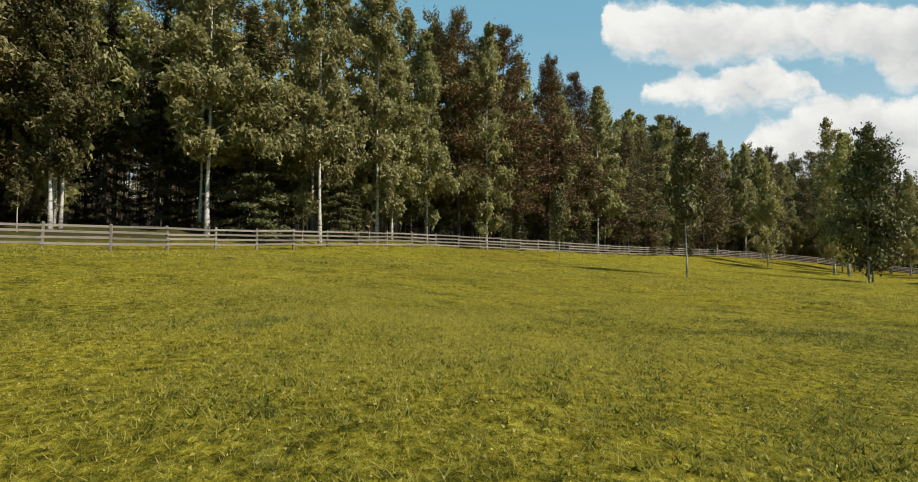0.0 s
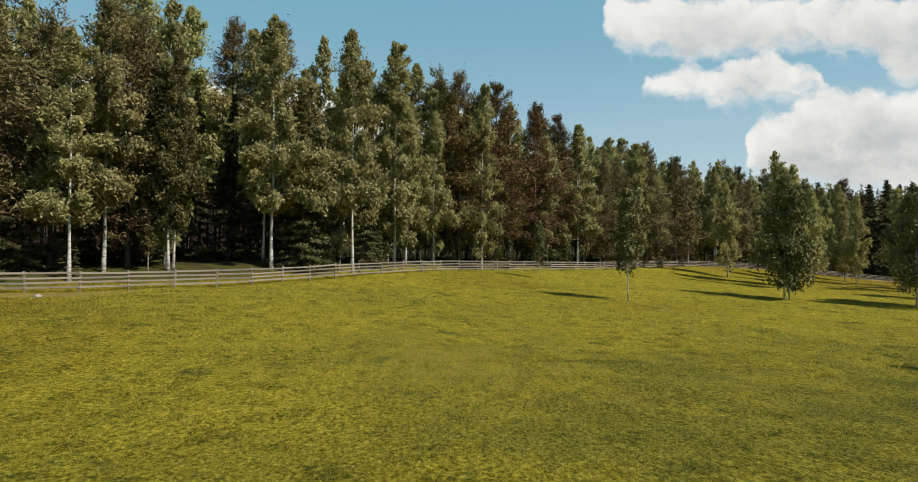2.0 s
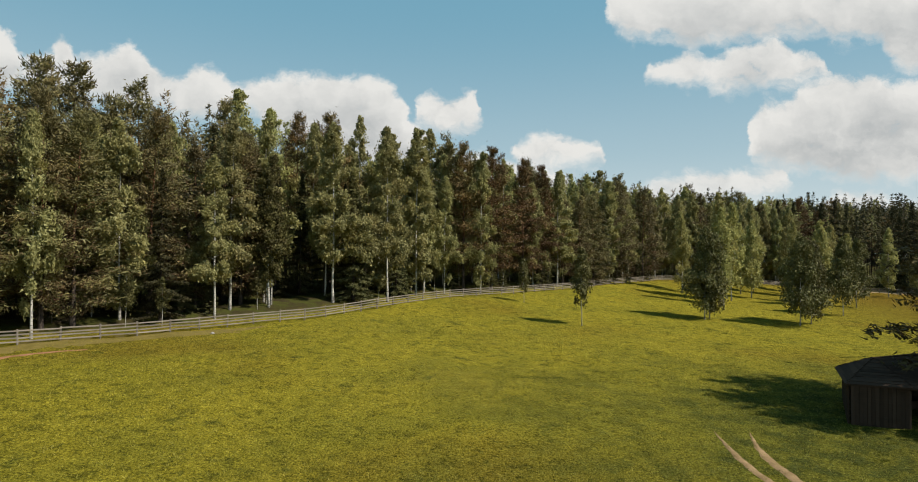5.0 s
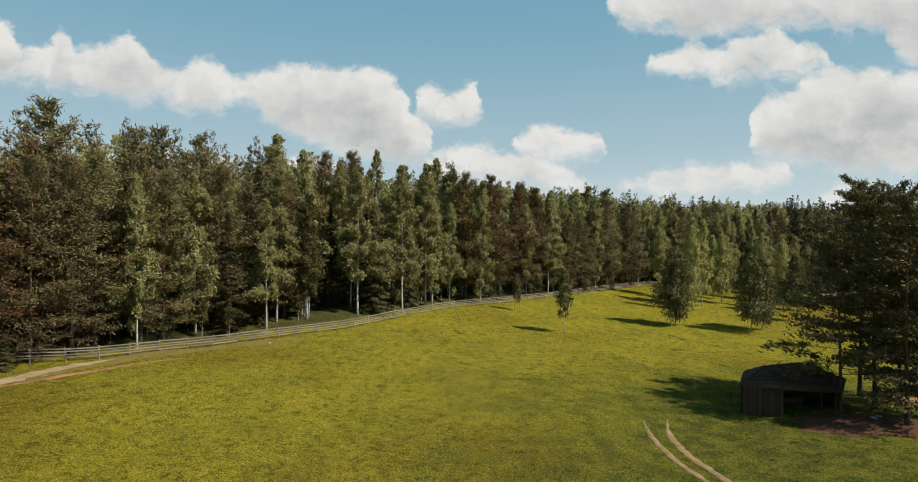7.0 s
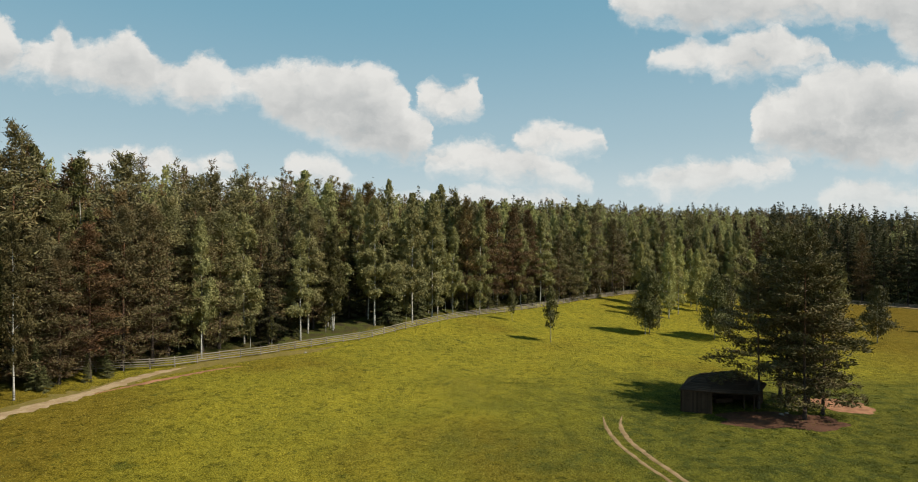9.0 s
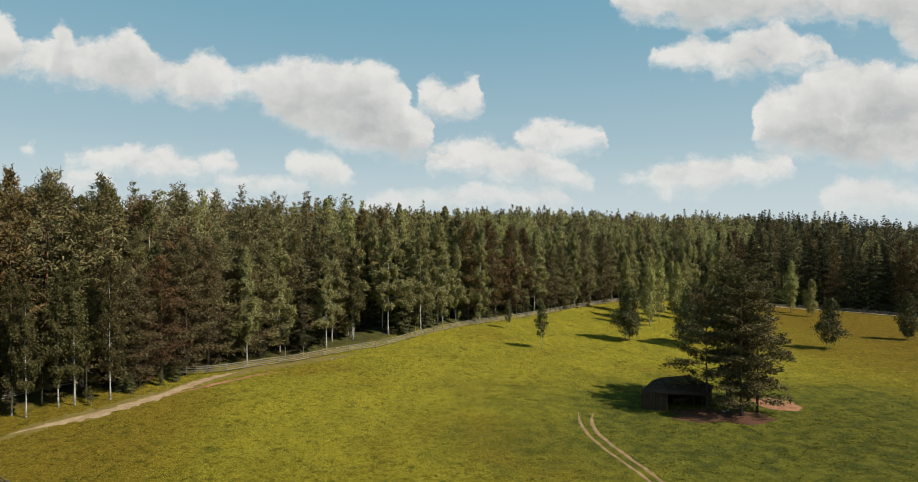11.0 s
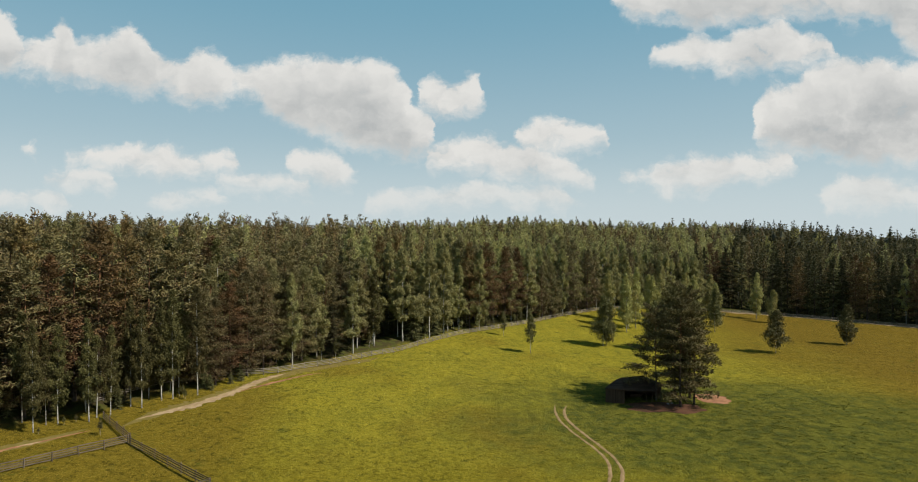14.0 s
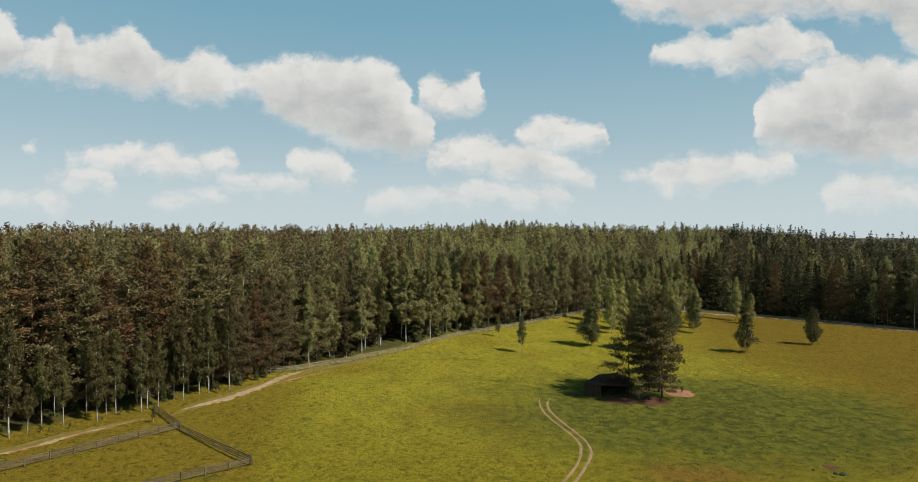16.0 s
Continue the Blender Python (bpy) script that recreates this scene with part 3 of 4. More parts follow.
        crown = leaves(c, size * 1.05, rng, out, np.array([0, 0, -0.8]), 0.35, 0.46)
    elif kind == "pine":
        # Low and inner twigs have lost their needles.
        bare = rng.uniform(0, 1, leaf_count) < dead * np.clip(1.25 - 1.45 * height, 0, 1) * np.clip(1.45 - t, 0, 1)
        slim = np.where(bare, 0.15, 0.27)
        side = rng.normal(0, 1, leaf_count) * (0.14 + 0.34 * t * np.sqrt(length[pick])) * (1 - 0.45 * high)
        c += np.stack([-np.sin(turn[pick]) * side, np.cos(turn[pick]) * side, rng.normal(0.05, plate, leaf_count)], 1)
        crown = leaves(c, size * 1.15, rng, out, out * 0.9 + rising, 0.7, slim[:, None], 0.8, 0.55)
    else:
        side = rng.normal(0, 1, leaf_count) * (0.08 + 0.20 * t * np.sqrt(length[pick])) * (1 - 0.45 * high)
        c += np.stack([-np.sin(turn[pick]) * side, np.cos(turn[pick]) * side, -np.abs(rng.normal(0, 0.16, leaf_count))], 1)
        crown = leaves(c, size * 1.15, rng, out, out * 0.8 + np.array([0, 0, -0.6]) + rising, 0.6, 0.27, 0.8, 0.5)
    return join(wood), crown, bare.astype(int)


KINDS = {"birch": ("birch_tree", "birch", BIRCH_BARK, BIRCH_LEAF), "pine": ("pine_tree", "pine tree", PINE_BARK, PINE_LEAF),
         "spruce": ("spruce_tree", "spruce tree", SPRUCE_BARK, SHADED_SPRUCE_LEAF)}


def tree_thing(kind, label, h, seed, group="", at=(0, 0), foliage=None, **shape):
    name, category, bark, leaf = KINDS[kind]
    leaf = foliage or leaf
    root = tagged(new(name), label, category, group)
    wood, crown, bare = tree_meshes(kind, h, seed, **shape)
    part("trunk", mesh_from("trunk", *wood, [bark], soft=True), root)
    part("crown", mesh_from("crown", *crown, [leaf, DEAD_TWIG], bare), root)
    root.matrix_basis = pose(*at, gz(*at))
    return root


EDGE_GROUP = "trees along the wood's edge"


def edge_walk(first, last, step):
    """Points along the pasture's edge with the unit normal that points into the wood."""
    line = EDGE[first:last + 1]
    seg = np.diff(line, axis=0)
    run = np.concatenate([[0], np.cumsum(np.hypot(*seg.T))])
    for d in np.arange(0, run[-1], step):
        k = min(np.searchsorted(run, d, "right") - 1, len(seg) - 1)
        p = line[k] + seg[k] * (d - run[k]) / (run[k + 1] - run[k])
        t = seg[k] / np.hypot(*seg[k])
        yield p, np.array([-t[1], t[0]])


FINE = {
    "birch": [dict(h=21.0, wide=3.5, low=0.06, count=60, leaf_count=12150, size=0.25, taper=0.62), dict(h=19.0, wide=3.3, low=0.05, count=58, leaf_count=11340, size=0.24, taper=0.80),
              dict(h=23.0, wide=3.5, low=0.10, count=60, leaf_count=12150, size=0.26), dict(h=17.0, wide=2.8, low=0.06, count=52, leaf_count=9720, size=0.23),
              dict(h=20.0, wide=3.4, low=0.08, count=58, leaf_count=11340, size=0.245, taper=0.90),
              dict(h=15.0, wide=1.8, low=0.14, count=46, leaf_count=5200, size=0.20), dict(h=12.0, wide=1.55, low=0.30, count=36, leaf_count=3800, size=0.19),
              dict(h=17.0, wide=2.0, low=0.20, count=48, leaf_count=5600, size=0.21)],
    "pine": [dict(h=22.0, wide=4.6, low=0.08, count=96, leaf_count=10786, size=0.26, layers=17, plate=0.26, dead=0.75),
             dict(h=20.0, wide=4.3, low=0.06, count=90, leaf_count=10327, size=0.25, layers=16, plate=0.26, dead=0.65),
             dict(h=23.5, wide=4.0, low=0.12, count=84, leaf_count=9639, size=0.26, layers=16, plate=0.28, dead=0.85),
             dict(h=18.5, wide=4.1, low=0.05, count=88, leaf_count=9639, size=0.25, layers=15, plate=0.25, dead=0.75),
             dict(h=22.0, wide=4.2, low=0.14, count=88, leaf_count=9800, size=0.26, layers=16, plate=0.27, dead=0.95)],
    "spruce": [dict(h=18.0, wide=2.9, low=0.04, count=100, leaf_count=9180, size=0.24), dict(h=21.0, wide=3.1, low=0.06, count=100, leaf_count=9180, size=0.25)],
}
LABELS = {"birch": "tall slender birch with pale trunk and loose green crown", "pine": "tall pine with layered brownish-green branches and reddish trunk",
          "spruce": "dark green pointed spruce with drooping boughs"}
MODELS = {}


def plant(kind, model, x, y, tall, turn, fine=True, label="", group=EDGE_GROUP, sink=0.0):
    """Puts a tree of one of the models at (x, y): the first of its kind is built there, the others copy it."""
    key = (kind, model, fine)
    m = pose(x, y, gz(x, y) - sink, 0, 0, turn)
    if key not in MODELS:
        shape = dict(FINE[kind][model])
        if fine:
            shape.update(leaf_count=int(shape["leaf_count"] * 2.0), size=shape["size"] * 0.68)
        else:
            shape.update(leaf_count=int(shape["leaf_count"] * 0.62), size=shape["size"] * 1.06, count=shape["count"] * 2 // 3, sides=5, with_limbs=False)
        h = shape.pop("h")
        MODELS[key] = (tree_thing(kind, LABELS[kind], h, 11 + 7 * model + len(kind), group, foliage=DIM_BIRCH_LEAF if model > 4 else BROWN_PINE_LEAF if kind == "pine" and model == 4 else GREEN_SPRUCE_LEAF if kind == "spruce" and model == 0 else None, **shape), h)
        ob = MODELS[key][0]
        ob.matrix_basis = m
    else:
        ob = copy_thing(MODELS[key][0], m)
    k = tall / MODELS[key][1]
    broad = k ** 0.8 * (0.84 + 0.42 * ((turn * 0.618) % 1.0))
    ob.matrix_basis = m @ Matrix.Diagonal((broad, broad, k, 1))
    return tagged(ob, label or LABELS[kind], group=group)


TAKEN = []


def free(x, y, gap):
    """Whether a tree fits here; a small glade at the wood's edge stays open."""
    if math.hypot(x + 20.0, y - 36.0) < 4.2:
        return False
    if any((x - a) ** 2 + (y - b) ** 2 < gap * gap for a, b in TAKEN):
        return False
    TAKEN.append((x, y))
    return True


def zone(x):
    """Shares of birch, pine and spruce along the west edge, and the height of the trees."""
    if x < -47:
        return (0.66, 0.30, 0.04), 17.5
    if x < -38:
        return (0.15, 0.80, 0.05), 26.0
    if x < -30:
        return (0.25, 0.70, 0.05), 23.5
    if x < -21:
        return (0.40, 0.50, 0.10), 23.2
    if x < -12:
        return (0.62, 0.27, 0.11), 25.2
    if x < 4:
        return (0.74, 0.18, 0.08), 25.0
    if x < 24:
        return (0.52, 0.44, 0.04), 24.0
    return (0.70, 0.22, 0.08), 23.5


def plant_edges():
    rng = np.random.default_rng(5)
    # Trees that stand out one by one along the edge.
    for kind, model, x, y, tall in (("birch", 1, -36.6, 21.8, 19.0), ("birch", 2, -26.4, 30.4, 21.0), ("pine", 0, -32.6, 25.0, 20.5), ("pine", 1, -26.4, 33.5, 20.0), ("birch", 7, -22.9, 33.0, 16.0), ("birch", 7, -22.85, 33.8, 17.5), ("birch", 6, -23.4, 33.9, 13.0), ("spruce", 1, -22.0, 43.0, 16.0), ("spruce", 1, -19.0, 44.5, 15.0), ("spruce", 1, -24.5, 40.5, 16.0), ("spruce", 1, -16.4, 46.0, 15.0), ("pine", 4, -23.6, 47.5, 24.5), ("pine", 4, -19.4, 49.5, 25.0), ("birch", 2, -27.0, 44.0, 24.5), ("birch", 4, -21.2, 46.2, 23.0),
                                    ("pine", 0, -40.8, 13.0, 21.0), ("pine", 2, -37.5, 16.0, 21.0), ("spruce", 0, -14.6, 42.0, 17.0), ("birch", 4, -10.4, 44.0, 23.5),
                                    ("spruce", 0, -9.6, 47.5, 10.0), ("birch", 0, -7.0, 50.0, 24.0), ("pine", 4, 0.0, 58.5, 23.5), ("pine", 4, 4.6, 63.0, 23.5),
                                    ("pine", 4, 10.5, 68.5, 22.5), ("pine", 4, 14.5, 73.5, 22.0), ("birch", 7, -69.2, -33.9, 18.0), ("birch", 6, -67.5, -29.5, 12.5),
                                    ("birch", 6, -64.5, -28.7, 11.0), ("birch", 5, -61.1, -25.6, 15.0), ("birch", 6, -61.3, -22.8, 12.0), ("birch", 5, -60.1, -22.0, 14.0),
                                    ("birch", 7, -56.5, -20.6, 15.0), ("birch", 6, -56.3, -19.0, 12.0), ("birch", 5, -55.2, -17.4, 13.5), ("birch", 5, -54.4, -13.5, 17.0),
                                    ("birch", 7, -52.5, -13.8, 15.5), ("birch", 5, -51.3, -10.0, 16.5), ("birch", 7, -49.9, -9.1, 18.0), ("birch", 7, -46.9, -6.6, 18.5),
                                    ("pine", 1, -46.4, -0.4, 15.5), ("pine", 4, -45.0, 2.7, 18.0), ("pine", 3, -48.8, -1.0, 17.0), ("spruce", 0, -47.4, -2.8, 5.5),
                                    ("spruce", 0, -44.3, 1.2, 3.2), ("spruce", 0, -46.2, -3.2, 2.8), ("spruce", 0, -43.4, 3.6, 3.4)):
        free(x, y, 0)
        plant(kind, model, x, y, tall, rng.uniform(0, 360))
    for row, (back, gap) in enumerate(((2.6, 3.0), (5.8, 3.1), (9.2, 3.4), (13.0, 3.8))):
        for p, n in edge_walk(2, 19, 3.3):
            back_here = back + (2.2 if -32 < p[0] < -8 else 0.0)
            x, y = p + n * (back_here + rng.uniform(-1.3, 1.3)) + rng.uniform(-0.9, 0.9, 2)
            shares, tall = zone(p[0])
            kind = ("birch", "pine", "spruce")[rng.choice(3, p=shares)]
            if p[0] < -46 and row == 0:
                continue
            if p[0] < -47 and row > 0:
                kind, tall = ("pine", 29.0) if rng.random() < 0.80 else ("birch", 27.0)
            if not free(x, y, gap * 0.8):
                continue
            tall = tall * rng.uniform(0.82, 1.06) * (0.86 if kind == "spruce" else 1) * (0.86 + 0.05 * row)
            if x < -28 and row > 0:
                tall *= 1.05
            tall = min(tall, 28.0 if p[0] < -46 else 26.5)
            if p[0] < -40 and row > 1:
                tall = max(tall, 25.0)
            model = int(rng.integers({"birch": 5, "pine": 4, "spruce": 2}[kind]))
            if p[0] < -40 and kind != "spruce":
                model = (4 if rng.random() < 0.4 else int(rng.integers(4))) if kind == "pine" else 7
            plant(kind, model, x, y, tall, rng.uniform(0, 360), fine=row < 1)
    # Thin stems that fill the front row between them.
    for p, n in edge_walk(2, 6, 4.6):
        x, y = p + n * (2.8 + rng.uniform(-1.4, 2.2)) + rng.uniform(-1.0, 1.0, 2)
        if free(x, y, 1.5):
            plant("birch", int(rng.integers(5, 8)), x, y, rng.uniform(7.5, 17.0), rng.uniform(0, 360), label="slim young birch with bare white lower stem at the wood's edge")
    # The east edge: dark conifers with a few birches; spruce needles carry the unlit side's shade.
    for row, back in enumerate((14.0, 18.0, 22.0)):
        for p, n in edge_walk(19, 23, 3.9):
            x, y = p + n * (back + rng.uniform(-1.6, 1.6)) + rng.uniform(-1.2, 1.2, 2)
            kind = ("birch", "pine", "spruce")[rng.choice(3, p=(0.05, 0.19, 0.76))]
            if free(x, y, 2.9):
                plant(kind, {"birch": 2, "pine": 4, "spruce": 1}[kind], x, y, rng.uniform(20, 26.5), rng.uniform(0, 360), fine=False)


plant_edges()

FIELD_GROUP = "trees standing in the pasture"


def plant_pasture():
    slim = "slim young birch with narrow light crown standing in the grass"
    tree_thing("birch", slim, 9.8, 71, FIELD_GROUP, (14.7, 38.3), BACKLIT_BIRCH_LEAF, wide=1.5, low=0.22, count=34, leaf_count=4200, size=0.16)
    tree_thing("birch", "small birch sapling with thin pale stem by the fence", 6.6, 72, FIELD_GROUP, (9.2, 54.2), BACKLIT_BIRCH_LEAF, wide=0.95, low=0.26, count=24, leaf_count=1800, size=0.15)
    round_one = "bushy round-crowned young birch standing in the pasture"
    for k, (x, y, h, wide) in enumerate(((35.6, 51.4, 13.4, 3.3), (36.9, 52.8, 12.4, 2.9), (48.6, 49.6, 12.8, 3.4), (51.8, 52.4, 12.4, 3.0), (65.2, 65.8, 12.8, 3.3),
                                         (78.0, 81.5, 13.4, 2.9), (80.8, 50.0, 11.0, 3.2), (107.6, 62.8, 11.2, 2.8))):
        tree_thing("birch", round_one, h, 80 + k, FIELD_GROUP, (x, y), foliage=BACKLIT_BIRCH_LEAF, wide=wide, low=0.08, count=76, leaf_count=11000 if k < 5 else 7000,
                   size=0.18 if k < 5 else 0.21, clump=0.40, taper=0.62)
    grove = "slender light green birch in a loose grove on the pasture"
    for k, (x, y, h, wide) in enumerate(((47.5, 72.2, 17.5, 2.5), (49.8, 78.6, 21.0, 3.0), (52.6, 80.0, 19.0, 2.8), (46.0, 88.0, 16.5, 2.5), (60.0, 87.0, 16.0, 2.6),
                                         (61.5, 95.0, 15.5, 2.6), (67.0, 100.5, 15.5, 2.6), (72.8, 84.0, 16.8, 2.8), (69.0, 78.0, 15.0, 2.6), (74.0, 97.0, 16.5, 2.6),
                                         (84.0, 99.0, 16.5, 2.6), (79.0, 108.0, 15.5, 2.5), (82.0, 90.0, 14.5, 2.4), (106.0, 111.5, 17.0, 2.4), (108.1, 104.2, 11.5, 2.2))):
        tree_thing("birch", grove, h, 140 + k, FIELD_GROUP, (x, y), foliage=GROVE_LEAF, wide=wide, low=0.10, count=64, leaf_count=6400, size=0.23, clump=0.38, taper=0.72)
    tall_pine = "tall pine with heavy layered boughs beside the shed"
    for k, (x, y, h, wide, low, count, leaf_count) in enumerate(((33.9, 3.0, 16.8, 6.2, 0.20, 44, 10500), (36.9, -1.1, 19.5, 4.7, 0.10, 58, 15000), (37.9, 4.2, 20.5, 4.6, 0.28, 52, 13500),
                                                                 (41.0, 5.2, 20.5, 4.6, 0.16, 58, 15000), (39.4, 8.4, 21.0, 4.6, 0.28, 52, 13500), (40.2, 0.9, 17.5, 4.5, 0.10, 58, 14000))):
        tree_thing("pine", tall_pine, h, 120 + k, "pines by the shed", (x, y), SHADED_PINE_LEAF, wide=wide, low=low, count=count, leaf_count=leaf_count, size=0.23, sides=9,
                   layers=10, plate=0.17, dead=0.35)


plant_pasture()


BANK_GROWTH = (("birch", 6, -52.0, -25.2, 2.4), ("birch", 6, -59.0, -22.3, 1.3), ("birch", 6, -58.0, -21.2, 1.2), ("birch", 6, -66.2, -31.3, 1.1), ("birch", 6, -64.5, -32.0, 1.0),
               ("birch", 6, -60.0, -26.0, 0.9), ("birch", 6, -62.8, -29.6, 1.0), ("birch", 6, -49.6, -7.2, 1.9), ("birch", 6, -47.9, -8.8, 1.6), ("birch", 6, -48.7, -7.9, 2.1))


def plant_understorey():
    rng = np.random.default_rng(15)
    for p, n in edge_walk(3, 19, 2.7):
        x, y = p + n * rng.uniform(1.6, 6.5) + rng.uniform(-1.5, 1.5, 2)
        kind = "spruce" if rng.random() < 0.5 else "birch"
        if free(x, y, 1.2):
            plant(kind, 0 if kind == "spruce" else 6, x, y, rng.uniform(2.2, 7.5), rng.uniform(0, 360), fine=False, group="undergrowth at the wood's edge",
                  label="young bushy " + kind + " growing under taller trees")


    for kind, model, x, y, tall in BANK_GROWTH:
        plant(kind, model, x, y, tall, rng.uniform(0, 360), fine=False, group="undergrowth at the wood's edge", label="low bushy " + kind + " sapling on the grassy bank")


plant_understorey()


# ---- woods behind the edge ----
def woods(name, label, spacing, near, far, y_low, leaf_count, size, seed, reach, low):
    rng = np.random.default_rng(seed)
    models = []
    for kind, h, wide in (("birch", 23, 3.6), ("birch", 25, 3.5), ("pine", 24, 3.2), ("pine", 26, 3.1), ("spruce", 24, 3.0), ("spruce", 27, 3.2)):
        _, crown, bare = tree_meshes(kind, h, seed + h, wide * (0.7 + 0.3 / (0.65 + low)), low, 40, leaf_count, size, 3, False, 0.42, dead=0.9)
        # All stems take the darkest bark, which paints in the wood's inner shade.
        stem = tube([(0, 0, 0), (0, 0, h * 0.9)], [0.13, 0.04], 3)
        v, f = join([stem, crown])
        leaf = {"birch": 1, "pine": 2, "spruce": 3}[kind]
        models.append((v, f, np.concatenate([np.zeros(len(stem[1]), int), np.where(bare > 0, 4, leaf)])))
    xs, ys = np.meshgrid(np.arange(-reach, reach, spacing), np.arange(y_low, reach * 0.95, spacing))
    pts = np.stack([xs.ravel(), ys.ravel()], 1) + rng.uniform(-0.42, 0.42, (xs.size, 2)) * spacing
    deep = depth_in_wood(*pts.T)
    keep = (deep > near) & (deep < far) & (np.abs(pts[:, 0]) < 0.92 * (pts[:, 1] + 128) + 14)
    pts, deep = pts[keep], deep[keep]
    z = ground_height(*pts.T)
    verts, faces, index, base = [], [], [], 0
    mixing = 0.5 + 0.5 * np.sin(pts[:, 0] * 0.055 + 1.0) * np.cos(pts[:, 1] * 0.045)
    for (x, y), zz, mx, d in zip(pts, z, mixing, deep):
        if x > 90 and d < 25:
            continue
        dark, brown = x > 0.55 * y + 25, x < -0.18 * (y + 125)
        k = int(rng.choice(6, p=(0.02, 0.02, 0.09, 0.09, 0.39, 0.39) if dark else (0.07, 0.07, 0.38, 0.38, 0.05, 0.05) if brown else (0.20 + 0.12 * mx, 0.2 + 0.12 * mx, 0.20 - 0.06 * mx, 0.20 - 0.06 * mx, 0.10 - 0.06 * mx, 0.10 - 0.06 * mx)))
        v, f, m = models[k]
        m = np.where((m > 0) & (m < 4) & (rng.random() < 0.5), m + 4, m)
        a, s = rng.uniform(0, 6.283), rng.uniform(0.78, 1.13) * (0.87 + 0.15 * float(smooth(d, 14.0, 48.0)))
        c, e = np.cos(a) * s, np.sin(a) * s
        verts.append(np.stack([v[:, 0] * c - v[:, 1] * e + x, v[:, 0] * e + v[:, 1] * c + y, v[:, 2] * s + zz], 1))
        faces.append(f + base)
        index.append(m)
        base += len(v)
    me = mesh_from(name, np.concatenate(verts), np.concatenate(faces), [SPRUCE_BARK, BIRCH_LEAF, BROWN_PINE_LEAF, SHADED_SPRUCE_LEAF, DEAD_TWIG, GROVE_LEAF, PINE_LEAF, SHADED_PINE_LEAF], np.concatenate(index))
    tagged(new(name, me), label, "woods", kind="stuff")


woods("woods", "dense mixed wood of birch, pine and spruce", 4.0, 15.0, 34.0, -70, 760, 0.37, 31, 260, 0.28)
woods("woods", "deeper mixed wood of birch, pine and spruce", 4.2, 34.0, 75.0, -70, 320, 0.47, 33, 260, 0.50)
woods("far_woods", "far mixed wood seen over the nearer tree tops", 6.6, 75.0, 330.0, -70, 150, 0.75, 32, 460, 0.62)


def far_canopy():
    """The wood's roof from beyond the single trees to the skyline."""
    ang = np.linspace(radians(-62), radians(62), 520)
    rad = 330 * 1.035 ** np.arange(76)
    ra, an = np.meshgrid(rad, ang)
    x, y = ra * np.sin(an), -60 + ra * np.cos(an)
    rng = np.random.default_rng(4)
    rough = rng.uniform(0, 1, x.shape)
    z = ground_height(x, y) + 14 + 9 * rough + 3.0 * np.sin(x * 0.013 + 1) * np.sin(y * 0.017)
    verts = np.stack([x, y, z], -1).reshape(-1, 3)
    w = len(rad)
    i, j = np.meshgrid(np.arange(w - 1), np.arange(len(ang) - 1))
    a = (j * w + i).ravel()
    faces = np.stack([a, a + 1, a + w + 1, a + w], 1)
    tagged(new("wood_canopy", mesh_from("wood_canopy", verts, faces, [SHADED_SPRUCE_LEAF])), "dark green roof of far woods on the skyline", "woods", kind="stuff")


far_canopy()


# ---- fences ----
FENCE_RNG = np.random.default_rng(21)
POST = box_mesh("post", 0.13, 0.13, 1.75, RAIL_WOOD, 0.02, 0.012, FENCE_RNG)
RAILS = [box_mesh("rail", 1.0, 0.035, 0.12, RAIL_WOOD, 0.006, 0.008, FENCE_RNG) for _ in range(4)]
PADDOCK_POST = box_mesh("post", 0.115, 0.115, 1.75, PADDOCK_WOOD, 0.02, 0.012, FENCE_RNG)
PADDOCK_RAILS = [box_mesh("rail", 1.0, 0.04, 0.13, PADDOCK_WOOD, 0.006, 0.010, FENCE_RNG) for _ in range(4)]


